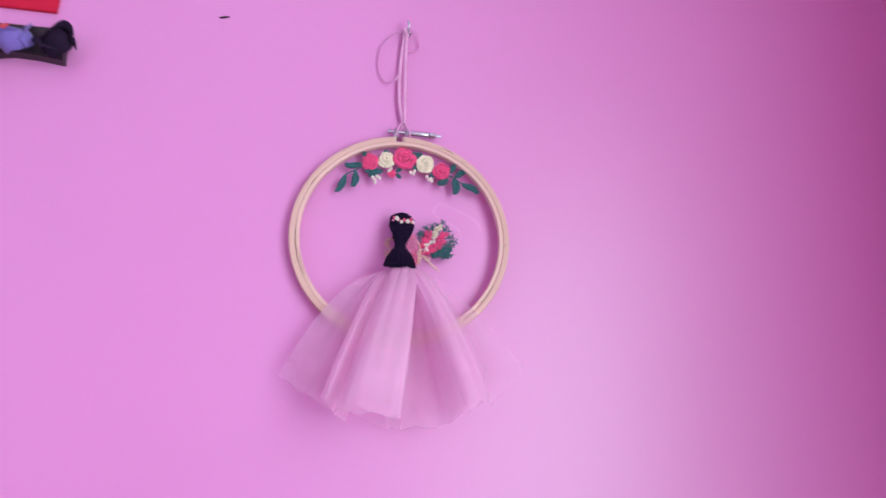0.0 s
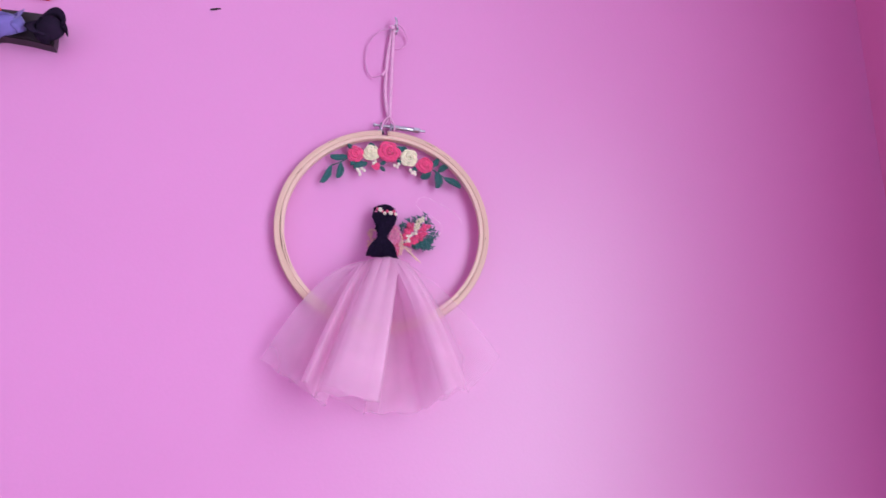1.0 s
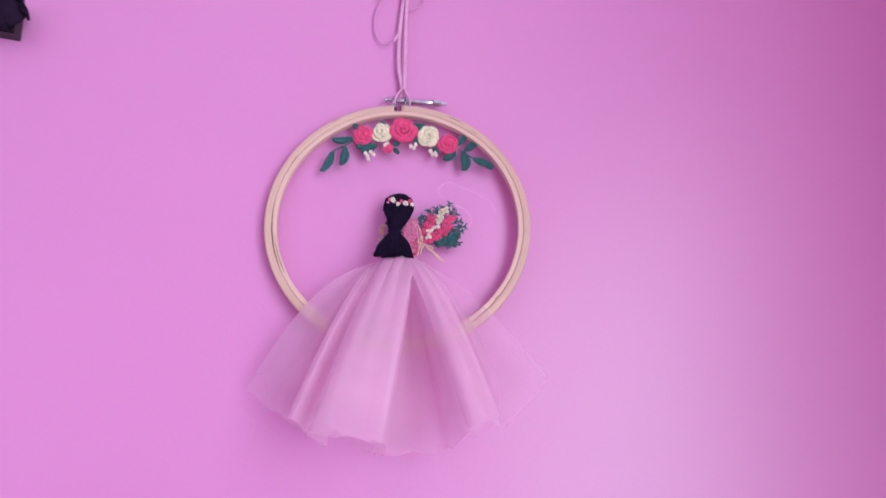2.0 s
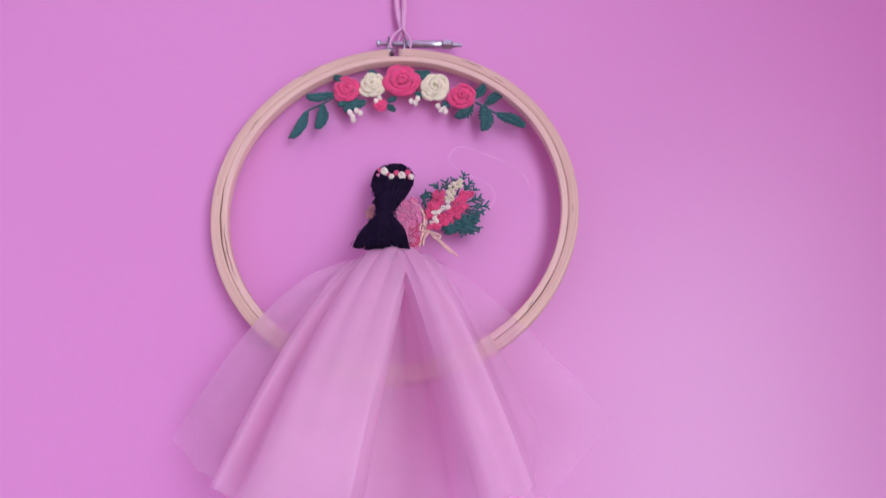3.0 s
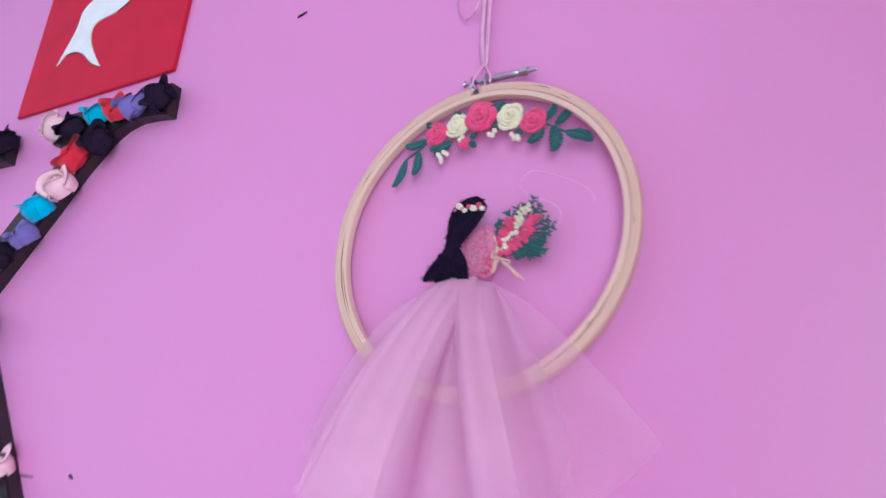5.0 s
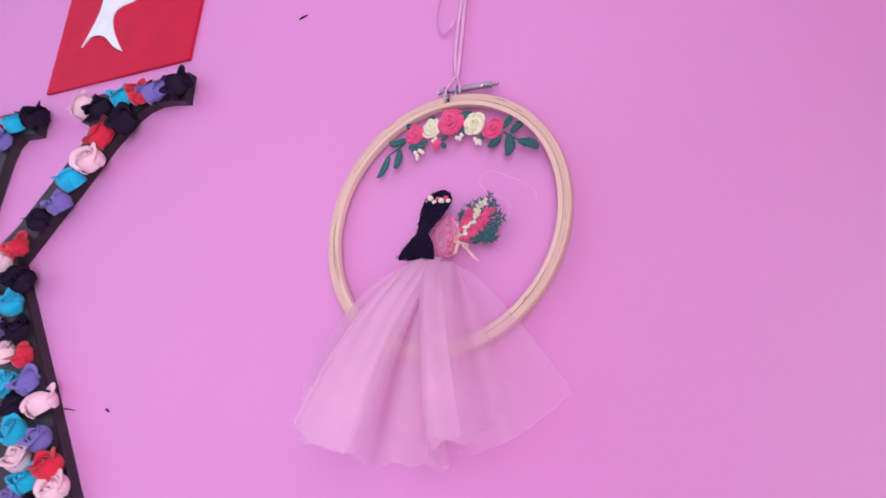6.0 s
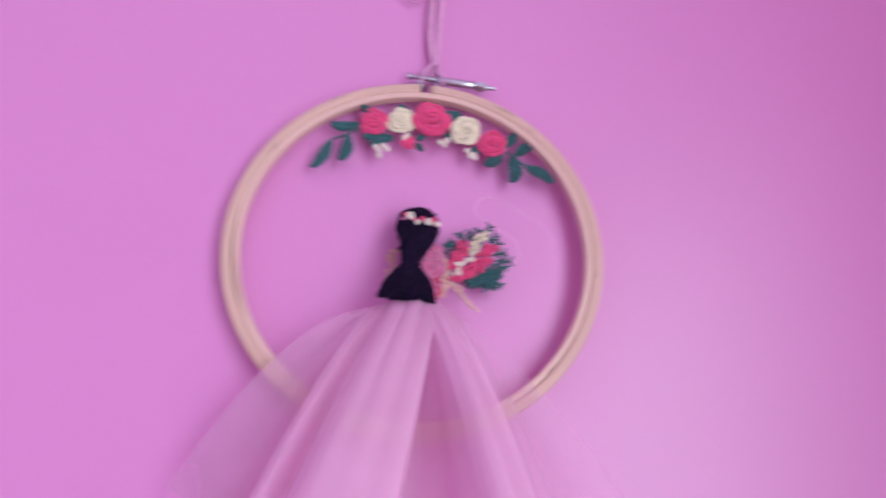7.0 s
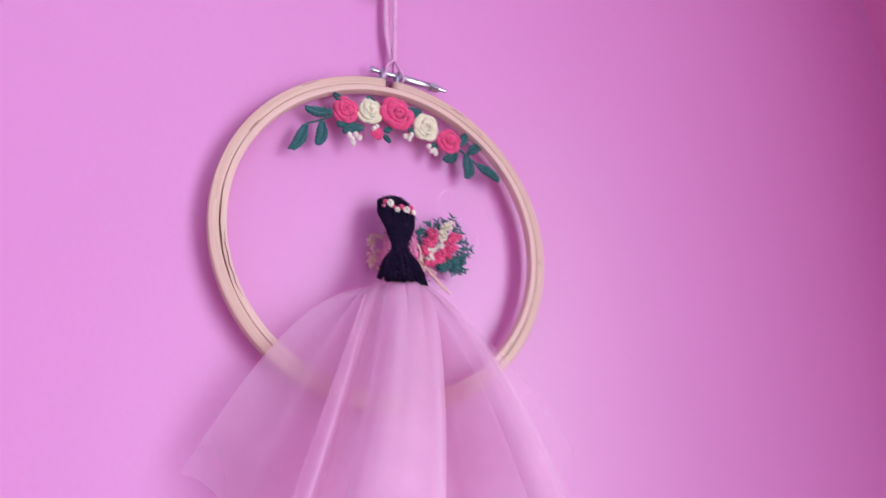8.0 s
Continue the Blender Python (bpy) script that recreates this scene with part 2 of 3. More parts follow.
def prism(bm, outline, y0, y1, bevel=0.0):
    """An outline in x and z, made thick from y0 (front) to y1 (back)."""
    f = bm.faces.new([bm.verts.new((x, y1, z)) for x, z in outline])
    bm.normal_update()
    if f.normal.y > 0:
        f.normal_flip()
    ex = bmesh.ops.extrude_face_region(bm, geom=[f])
    vs = [v for v in ex["geom"] if isinstance(v, bmesh.types.BMVert)]
    for v in vs:
        v.co.y = y0
    bmesh.ops.recalc_face_normals(bm, faces=bm.faces)
    if bevel:
        es = [e for e in bm.edges if all(v in vs for v in e.verts)]
        bmesh.ops.bevel(bm, geom=es, offset=bevel, segments=2, affect="EDGES")


def ring(bm, r0, r1, y0, y1, start=0.0, turn=360.0, steps=160, round_=0.0012, wobble=0.0, phase=0.6, y_lift=0.0):
    """A bent wooden strip: rounded cross-section, swept round the y axis."""
    prof = []
    for cx, cy, a0 in ((r1 - round_, y0 + round_, -90), (r1 - round_, y1 - round_, 0), (r0 + round_, y1 - round_, 90), (r0 + round_, y0 + round_, 180)):
        for k in range(4):
            a = radians(a0 + 30 * k)
            prof.append((cx + round_ * math.cos(a), cy + round_ * math.sin(a)))
    whole = turn >= 360
    rows = []
    for i in range(steps if whole else steps + 1):
        a = radians(start + turn * i / steps)
        w = 1 + wobble * math.sin(2 * a + phase)
        rows.append([bm.verts.new((r * w * math.sin(a), y + y_lift * math.sin(5 * a + phase), r * w * math.cos(a))) for r, y in prof])
    for i in range(len(rows) if whole else len(rows) - 1):
        p, q = rows[i], rows[(i + 1) % len(rows)]
        for k in range(len(prof)):
            bm.faces.new((p[k], p[(k + 1) % len(prof)], q[(k + 1) % len(prof)], q[k]))
    if not whole:
        bm.faces.new(rows[0])
        bm.faces.new(rows[-1][::-1])
    bmesh.ops.recalc_face_normals(bm, faces=bm.faces)


def blob(bm, at, r, squash=(1, 1, 1), rough=0.12, sub=2):
    """A small uneven lump of thread."""
    res = bmesh.ops.create_icosphere(bm, subdivisions=sub, radius=1)
    o = Vector((random.random() * 9, random.random() * 9, random.random() * 9))
    for v in res["verts"]:
        k = r * (1 + rough * noise.noise(v.co * 2.2 + o))
        v.co = Vector(at) + Vector((v.co.x * squash[0], v.co.y * squash[1], v.co.z * squash[2])) * k


def knot(bm, at, r):
    """A knot of floss: a coil wound round a small heart."""
    o, a0, tip = Vector(at), random.random() * 6.3, random.uniform(-0.35, 0.35)
    pts = []
    for i in range(15):
        a = a0 + i * 0.75
        q = r * (0.72 - 0.02 * i)
        pts.append(o + Vector((q * math.cos(a), -r * (0.1 + 0.055 * i) + tip * q * math.sin(a), q * math.sin(a))))
    tube(bm, pts, r * 0.36, sides=5)


# ---- the room ----
def structure(name, boxes, mat, label, category):
    bm = bmesh.new()
    for b in boxes:
        box(bm, *b)
    return tagged(part(name, bm, mat, smooth=False), label, category, kind="structure")


structure("wall_north", [(WEST - 0.12, EAST + 0.12, 0, 0.12, 0, TOP)], PAINT, "plain wall in satin pink paint", "wall")
structure("wall_east", [(EAST, EAST + 0.12, WIN_Y1, 0, 0, TOP), (EAST, EAST + 0.12, SOUTH, WIN_Y0, 0, TOP), (EAST, EAST + 0.12, WIN_Y0, WIN_Y1, 0, WIN_Z0), (EAST, EAST + 0.12, WIN_Y0, WIN_Y1, WIN_Z1, TOP)], PAINT_BOUNCE, "pink side wall with a window opening, colour deepened to redden bounced light", "wall")
# out of view; set close and lilac as a cool reflector
structure("wall_west", [(WEST - 0.12, WEST, SOUTH, 0, 0, TOP)], PALE, "unseen side wall, lilac added to reflect cool light", "wall")
structure("wall_south", [(WEST - 0.12, EAST + 0.12, SOUTH - 0.12, SOUTH, 0, TOP)], PAINT, "plain pink painted wall at the back", "wall")
structure("floor", [(WEST - 0.12, EAST + 0.12, SOUTH - 0.12, 0.12, -0.1, 0)], TILE, "plain brown-grey floor", "floor")
structure("ceiling", [(WEST - 0.12, EAST + 0.12, SOUTH - 0.12, 0.12, TOP, TOP + 0.1)], CEIL, "plain white painted ceiling", "ceiling")

# ---- embroidery hoop; its own frame: cloth at y = 0, front towards -y ----
hoop = holder("embroidery_hoop", pose(0.0048, -0.0105, 1.657, -0.8, 0, -0.8))
tagged(hoop, "round wooden embroidery hoop with stitched flowers and a pink tulle skirt", "embroidery hoop")
R_OUT, R_MID, R_IN = 0.0916, 0.0866, 0.0832
FRONT, BACK, CLOTH = 0.0004, 0.0062, 0.0016

bm = bmesh.new()
RIM = pose(-0.0013, -0.0026, 0.0005, -0.2, 0, -0.70)
ring(bm, R_MID, R_OUT, FRONT, BACK, start=-2.0, turn=356.6, round_=0.0008, wobble=0.0048, phase=-1.326)
part("outer_ring", bm, WOOD, hoop, "pale wooden outer ring, split at the top", at=RIM)
bm = bmesh.new()
ring(bm, R_IN, R_MID - 0.0001, FRONT + 0.0001, BACK - 0.0003, round_=0.0005, wobble=0.0046, phase=-1.25, y_lift=0.00025)
part("inner_ring", bm, WOOD_IN, hoop, "pale wooden inner ring", at=RIM)

bm = bmesh.new()
c = bm.verts.new((0, CLOTH + 0.0004, 0))
rim = [bm.verts.new((R_IN * 1.002 * math.cos(k * math.tau / 72) - 0.0018, CLOTH + 0.0004, R_IN * 1.002 * math.sin(k * math.tau / 72))) for k in range(72)]
for k in range(72):
    bm.faces.new((c, rim[k], rim[(k + 1) % 72]))
part("net", bm, NET, hoop, "almost clear net stretched across the hoop")

# dry cracks and worn lines in the wood, degrees clockwise from the top
for at, span, r, w in ((20, 9, 0.0897, 0.00022), (33, 5, 0.0884, 0.00016), (-77, 2.5, 0.0846, 0.0002), (-118, 34, 0.0866, 0.00026), (-122, 22, 0.0850, 0.00018), (-38, 8, 0.0902, 0.00015), (90, 3, 0.0889, 0.00014), (112, 26, 0.0866, 0.00010), (126, 3, 0.0856, 0.00014), (-64, 6, 0.0872, 0.00016)):
    bm = bmesh.new()
    tube(bm, [Vector(((r + 0.0002 * math.sin(2.1 * k + at)) * math.sin(radians(at + span * k / 10)), FRONT - 0.00002, (r + 0.0002 * math.sin(2.1 * k + at)) * math.cos(radians(at + span * k / 10)))) for k in range(11)], lambda t, w=w: w * (0.15 + math.sin(math.pi * t)), sides=5, flat=0.5)
    part("crack", bm, GRAIN, hoop, "short dark crack in the wood", at=RIM)

# clamp: two lugs, a screw, a sleeve and a nut over the split
CLAMP = 0.0926
SCREW_Z, SCREW_Y = CLAMP + 0.0052, 0.0025
for u in (-0.0106, -0.0016):
    bm = bmesh.new()
    box(bm, u - 0.0006, u + 0.0006, SCREW_Y - 0.0032, SCREW_Y + 0.0032, CLAMP - 0.0024, SCREW_Z + 0.0022, 0.0003)
    box(bm, u - 0.003, u + 0.003, SCREW_Y - 0.0032, SCREW_Y + 0.0032, CLAMP - 0.0018, CLAMP - 0.0004, 0.0003)
    part("lug", bm, STEEL, hoop, "steel lug")
bm = bmesh.new()
tube(bm, [Vector((-0.0170 + 0.00092 * k, SCREW_Y, SCREW_Z)) for k in range(52)], lambda t: 0.0013 + 0.00018 * math.sin(t * 300), sides=10)
blob(bm, (-0.0165, SCREW_Y, SCREW_Z), 0.0021, (0.7, 1, 1), 0.02)
part("screw", bm, STEEL, hoop, "steel screw")
bm = bmesh.new()
tube(bm, [Vector((u, SCREW_Y, SCREW_Z)) for u in (-0.0008, -0.0003, 0.006, 0.012, 0.0185, 0.019)], lambda t: 0.0017 if t in (0.0, 1.0) else 0.0021, sides=14)
part("sleeve", bm, STEEL, hoop, "bright steel sleeve")
bm = bmesh.new()
tube(bm, [Vector((u, SCREW_Y, SCREW_Z)) for u in (0.0192, 0.0198, 0.0242, 0.0248)], lambda t: 0.0022 if t in (0.0, 1.0) else 0.0027, sides=6)
part("nut", bm, STEEL, hoop, "steel nut", smooth=False)


def P(x, z, d=0.0):
    """From millimetres on the wall's face (x, height over 1.65 m) to the hoop's own frame, d millimetres before the cloth."""
    return Vector(((x - 4.8) / 1000, CLOTH - d / 1000, (z - 7.0) / 1000))


def woven_rose(name, mat, x, z, r, lean, label):
    """A ribbon rose: petals wound in rings round a tight heart."""
    o = P(x, z + 1.3)
    r = r * 0.95 / 1000
    bm = bmesh.new()
    blob(bm, (0, -0.0008, 0), r * 0.90, (1, 0.25, 1), 0.05, 3)
    rose = part(name, bm, mat, hoop, label, at=Matrix.Translation(o))
    for k, (q, count, lift) in enumerate(((0.84, 6, 0.13), (0.66, 5, 0.22), (0.44, 4, 0.31), (0.22, 3, 0.36))):
        for i in range(count):
            a0 = lean + k * 0.9 + i * math.tau / count + random.uniform(-0.15, 0.15)
            bulge = random.uniform(0.02, 0.19)
            out = random.uniform(-0.06, 0.07)
            rise = random.uniform(-0.05, 0.06)
            span = math.tau / count * random.uniform(1.45, 1.7)
            line = []
            for s in range(13):
                t = s / 12
                a = a0 + span * t
                rr = r * (q + out + bulge * math.sin(math.pi * t) - 0.16 * t)
                line.append(Vector((rr * math.cos(a), -r * (lift + rise + 0.12 * math.sin(math.pi * t) - 0.10 * t), rr * math.sin(a))))
            bm = bmesh.new()
            tube(bm, line, lambda t, w=r * random.uniform(0.14, 0.23) * (1 - 0.08 * k): w * (0.35 + 0.65 * math.sin(math.pi * min(max(t, 0.05), 0.95))), sides=8, flat=0.95)
            part("petal", bm, mat, rose)
    return rose


woven_rose("rose", CORAL, 3.2, 77.2, 10.2, 0.4, "large coral woven rose")
woven_rose("rose", CREAM, -12.7, 74.8, 7.8, 1.2, "cream woven rose")
woven_rose("rose", CREAM, 21.3, 73.6, 8.3, 2.3, "cream woven rose")
woven_rose("rose", CORAL, -26.2, 71.6, 7.6, 0.1, "small coral woven rose")
woven_rose("rose", CORAL, 35.6, 68.8, 7.4, 2.9, "small coral woven rose")
woven_rose("rosebud", CORAL, -7.4, 62.8, 3.9, 1.5, "tiny coral rosebud")


def leaf(x0, z0, x1, z1, w, bend=0.12, lift=0.5):
    """A stitched leaf: slanting stitches on both sides of a midrib."""
    bm = bmesh.new()
    a, b = P(x0, z0 + 1.2, lift), P(x1, z1 + 1.4, lift)
    d = b - a
    side = Vector((-d.z, 0, d.x)).normalized()
    n = max(10, int(d.length / 0.0007))
    mid = [a + d * (i / n) + side * d.length * bend * math.sin(math.pi * i / n) for i in range(n + 1)]
    for i in range(n):
        t = (i + 0.5) / n
        half = w / 1000 * math.sin(math.pi * min(1, 0.10 + 0.9 * t) ** 0.85) ** 0.8
        for s in (-1, 1):
            e = mid[i] + side * s * half * (random.uniform(0.9, 1.05) if i % 3 else random.uniform(1.05, 1.3)) + d * min(0.16, 1.0 - t)
            m = (mid[i] + e) / 2 + Vector((0, -0.0006, 0))
            tube(bm, [mid[i], m, e], 0.00052, sides=5)
    tube(bm, mid, 0.0004, sides=5)
    part("leaf", bm, GREEN, hoop)


for spec in ((-45.8, 58, -53.3, 41.5, 2.6, 0.06), (-37.6, 62, -40.6, 47.3, 2.9, 0.1), (-33, 68.6, -48, 67.8, 2.7, 0.1), (-28.8, 76.6, -33.4, 79.6, 1.9, 0.05, 1.9),
             (-19.5, 65.5, -30.0, 61.5, 3.0, -0.1), (-15.5, 65.0, -26.5, 58.0, 2.8, -0.1), (-10.5, 78.5, -14.5, 83.5, 2.4, 0.05, 1.9), (12.5, 79.5, 18.0, 83.5, 2.6, 0.0, 1.9), (9, 82, 16, 82.2, 2.0, 0, 1.9),
             (41.5, 68, 47.2, 77.4, 2.4, -0.1), (41.6, 66.2, 32.6, 56.5, 3.1, 0.12), (47.8, 64.5, 47.2, 48.6, 3.3, 0.12), (48.3, 65, 58.3, 71.2, 2.6, 0.1), (54.0, 59.5, 69.2, 51.2, 2.8, 0.08),
             (-3.5, 63.0, 0.5, 59.0, 1.6, 0), (-3.4, 65.2, 0.6, 68.0, 1.5, 0), (14.5, 68.5, 11.0, 71, 1.6, 0), (29.5, 65.5, 25.5, 62.5, 2.0, 0)):
    leaf(*spec)

for pts in (((-31, 68.8), (-38, 63.2), (-46.5, 58.2)), ((40.5, 67.5), (47.6, 63.4), (56, 58.2)), ((-48, 56), (-54.2, 41.5))):
    bm = bmesh.new()
    tube(bm, smooth_line([P(x, z + 1.2, 0.6) for x, z in pts], 8), 0.00062, sides=6)
    part("stem", bm, GREEN, hoop)

for x, z in ((-23.4, 57.6), (-19.9, 58.8), (-17.6, 57.3), (-21.0, 53.0), (-21.6, 55.3), (-9.8, 65.0), (-8.2, 66.9), (8.9, 65.4), (12.3, 67.2), (11.2, 64.6), (23.2, 62.8), (26.7, 61.2), (24.9, 60.2), (27.4, 59.6)):
    bm = bmesh.new()
    blob(bm, P(x, z + 1.0, 1.3), 0.00140, (1, 0.9, 1.15), 0.3)
    knot(bm, P(x, z + 1.0, 1.5), 0.0014)
    part("berry", bm, WHITE, hoop)

# stitched bodice: rows of small loops
bm = bmesh.new()
for i in range(300):
    x, z = random.uniform(-1, 17.8), random.uniform(-17, 10.5)
    if x > 17.6 - 0.05 * (z - 2) ** 2 * (1 if z > 2 else 0.03):
        continue
    knot(bm, P(x, z, random.uniform(0.4, 1.3)), random.uniform(0.0007, 0.0012))
for x, z, r in ((6, 3, 6.5), (12, 2, 5.5), (11, -6, 6.5), (12.5, -13, 5.0), (4, -6, 7)):
    blob(bm, P(x, z, 0.5), r / 1000, (1, 0.17, 1), 0.1, 3)
part("bodice", bm, ROSE, hoop, "rose pink stitched bodice of small loops")
for name, mat, count, x0, x1, z0, z1 in (("pale_stitching", BLUSH, 60, 2, 17.5, -15, 9), ("coral_stitching", CORAL, 26, 13, 18, -16, -6)):
    bm = bmesh.new()
    for i in range(count):
        x, z, a = random.uniform(x0, x1), random.uniform(z0, z1), random.uniform(0, math.tau)
        if x > 17.2 - 0.05 * (z - 2) ** 2 * (1 if z > 2 else 0.03):
            continue
        r, o = random.uniform(0.0009, 0.0015), P(x, z, random.uniform(1.5, 2.1))
        tube(bm, smooth_line([o + Vector((r * math.cos(a + j), -0.0003 * (j % 2), r * math.sin(a + j))) for j in range(5)], 3), 0.00028, sides=4)
    part(name, bm, mat, hoop)
bm = bmesh.new()
for i in range(46):
    x, z = random.uniform(-10.5, -3), random.uniform(-13, 6)
    if (x + 5.5) ** 2 / 25 + (z + 4) ** 2 / 95 < 1:
        knot(bm, P(x, z, random.uniform(0.4, 1.1)), random.uniform(0.0009, 0.0013))
part("sleeve_patch", bm, PEACH, hoop, "peach stitched patch of small loops")
bm = bmesh.new()
tube(bm, smooth_line([P(13, 8, 1.0), P(18.6, 2, 1.4), P(19.2, -6, 1.5), P(17.5, -16, 1.2)], 6), 0.0007, sides=6)
tube(bm, smooth_line([P(16, 6, 1.0), P(20.0, 0, 1.4), P(20.3, -8, 1.5), P(19, -15, 1.2)], 6), 0.0006, sides=6)
part("edging", bm, PEACH, hoop, "peach corded edging")

# tassel of black yarn, hanging free of the cloth
bm = bmesh.new()
TASSEL = ((27.0, 3.4, 3.8, 2.4), (24.0, 3.1, 8.0, 3.2), (20.0, 2.9, 9.7, 4.6), (14, 2.7, 9.0, 7.6), (7, 2.3, 7.2, 10.8), (0, 1.9, 5.0, 13.8), (-5.2, 1.5, 3.1, 15.6), (-8.2, 1.4, 4.9, 16.6), (-15, 1.6, 9.3, 18.6), (-23.5, 1.8, 13.8, 20.5))
for i in range(430):
    s = random.uniform(-1, 1)
    s = math.copysign(abs(s) ** 0.85, s)
    thick = math.sqrt(max(0.0, 1 - s * s)) * random.uniform(-1, 1)
    last = len(TASSEL) - random.choice((0, 0, 0, 0, 1))
    line = []
    for k, (z, x, half, d) in enumerate(TASSEL[:last]):
        dd = d + thick * (0.9 + half * 0.24)
        line.append(P(x + s * (half + 0.07 * half * math.sin(0.9 * z + (2 if s > 0 else 0))) * (1 + 0.07 * math.sin(1.3 * z + 4 * s)) + random.uniform(-0.12, 0.12) * min(half, 6.0), z - (random.uniform(0, 1.6) if k == len(TASSEL) - 1 else 0), max(0.5, dd)))
    tube(bm, smooth_line(line, 3), 0.00033, sides=4)
for z, x, half, d in [tuple(a + (b - a) * t for a, b in zip(TASSEL[k], TASSEL[k + 1])) for k in range(len(TASSEL) - 1) for t in (0, 0.25, 0.5, 0.75)]:
    blob(bm, P(x, z, d), 0.001, (half * 0.94, 0.8 + half * 0.21, 1.6), 0.05)
part("yarn_tassel", bm, BLACK, hoop, "black yarn tassel drawn in at the middle")
bm = bmesh.new()
for i in range(460):
    k = random.randrange(len(TASSEL) - 1)
    t = random.random()
    z, x, half, d = (a + (b - a) * t for a, b in zip(TASSEL[k], TASSEL[k + 1]))
    s = random.choice((-1, 1))
    q = random.uniform(0.2, 0.97)
    o = P(x + s * half * q, z, d + (0.9 + half * 0.24) * math.sqrt(1 - q * q))
    tube(bm, [o, o + Vector((s * random.uniform(0.0006, 0.0014), 0, random.uniform(-0.001, 0.001))), o + Vector((s * random.uniform(0.0010, 0.0026), random.uniform(-0.001, 0.001), random.uniform(-0.003, 0.001)))], 0.0002, sides=3)
part("fuzz", bm, BLACK, hoop, "stray black fibres")
for x, z, r, mat in ((-1.6, 23.8, 2.1, WHITE), (2.4, 20.7, 1.6, WHITE), (7.4, 21.6, 2.1, WHITE), (12.0, 21.7, 1.6, WHITE), (-3.9, 24.6, 1.3, CORAL), (0.9, 22.0, 1.2, CORAL), (4.6, 22.9, 1.5, CORAL), (10.2, 23.6, 1.6, CORAL), (11.0, 20.9, 0.9, CORAL), (-4.6, 22.2, 1.1, ROSE)):
    bm = bmesh.new()
    d, z = 6.8 + 1.5 * math.sin((x + 6) / 19 * math.pi), z - 3.0
    knot(bm, P(x, z, d), r / 1000)
    knot(bm, P(x + 0.2 * r, z - 0.15 * r, d - 0.3), r * 0.9 / 1000)
    part("band_flower", bm, mat, hoop)

# bouquet: green sprigs, coral and ivory knots, a bow
for x, z in ((38.8, 25.2), (33.5, 21.8), (29.2, 20.2), (23.0, 18.6), (17.6, 12.6), (44.8, 16.6), (51.0, 7.0), (47.6, 11.6), (42.6, 21.0), (46.8, 1.0), (47.2, -6.2), (40.5, -9.4), (49.0, 3.5)):
    bm = bmesh.new()
    b0, b1 = P(33, 6, 0.5), P(x, z, 0.8)
    b0 = b0.lerp(b1, 0.35)
    tube(bm, [b0.lerp(b1, k / 5) for k in range(6)], 0.0005, sides=5)
    side = Vector((-(b1 - b0).z, 0, (b1 - b0).x)).normalized()
    sprig = part("sprig", bm, GREEN, hoop)
    for k in range(3):
        q = b0.lerp(b1, 0.42 + 0.2 * k + random.uniform(-0.04, 0.04))
        for s in (-1, 1):
            e = q + side * s * random.uniform(0.0014, 0.0030) + (b1 - b0).normalized() * random.uniform(0.0012, 0.0030)
            bm = bmesh.new()
            tube(bm, [q, (q + e) / 2 + Vector((0, -0.0003, 0)), e], 0.00046, sides=4)
            part("twig", bm, GREEN, sprig)
bm = bmesh.new()
for i in range(230):
    t = random.random()
    o = P(29 + 14 * t + random.uniform(-1.0, 1.0), -5.0 + 2.0 * t + random.uniform(-4.2, 4.5) * (0.75 + 0.3 * t), random.uniform(0.4, 1.2))
    a = random.uniform(-0.6, 0.8)
    tube(bm, [o, o + Vector((0.0016 * math.cos(a), -0.0005, 0.0016 * math.sin(a))), o + Vector((0.0032 * math.cos(a), 0, 0.0032 * math.sin(a)))], 0.00055, sides=4)
for x, z in ((19, 9), (21, 12), (20, 2), (21, -6)):
    for i in range(7):
        o, a = P(x + random.uniform(-1, 1), z + random.uniform(-2, 2), 0.6), random.uniform(0, 6.3)
        tube(bm, [o, o + Vector((0.0012 * math.cos(a), -0.0004, 0.0012 * math.sin(a))), o + Vector((0.0024 * math.cos(a), 0, 0.0024 * math.sin(a)))], 0.0005, sides=4)
part("greenery", bm, GREEN, hoop)
for (xa, za), (xb, zb), half, count in (((25.8, 12.6), (22.2, -0.5), 2.6, 34), ((40.4, 12.2), (33.0, 0.5), 3.0, 44), ((31.0, -1.0), (24.5, -5.5), 2.6, 24)):
    for i in range(count):
        t = (i + 0.5) / count
        x, z = xa + (xb - xa) * t + random.uniform(-half, half), za + (zb - za) * t + random.uniform(-half, half) * 0.7
        bm = bmesh.new()
        knot(bm, P(x, z, random.uniform(0.9, 2.4)), random.uniform(0.0012, 0.0018))
        part("coral_knot", bm, CORAL, hoop)
for x, z in ((36.6, 19.6), (35.2, 18.4), (33.4, 17.6), (36.6, 16.8), (31.4, 16.0), (34.6, 15.4), (32.4, 14.2), (30.6, 13.0), (33.6, 12.2), (31.6, 11.2), (30.0, 10.0), (32.4, 9.4), (30.8, 7.6), (30.9, 4.5), (28.4, 4.2), (27.0, 2.4), (25.4, 2.8), (25.8, 0.6), (23.6, 1.4), (24.6, -1.6), (23.4, -3.8), (25.6, -3.2)):
    bm = bmesh.new()
    knot(bm, P(x, z, random.uniform(2.0, 2.8)), random.uniform(0.0011, 0.0016))
    knot(bm, P(x + random.uniform(-0.7, 0.7), z + random.uniform(-0.7, 0.7), 1.6), random.uniform(0.0010, 0.0013))
    part("ivory_knot", bm, WHITE if z < 8 else CREAM, hoop)
bm = bmesh.new()
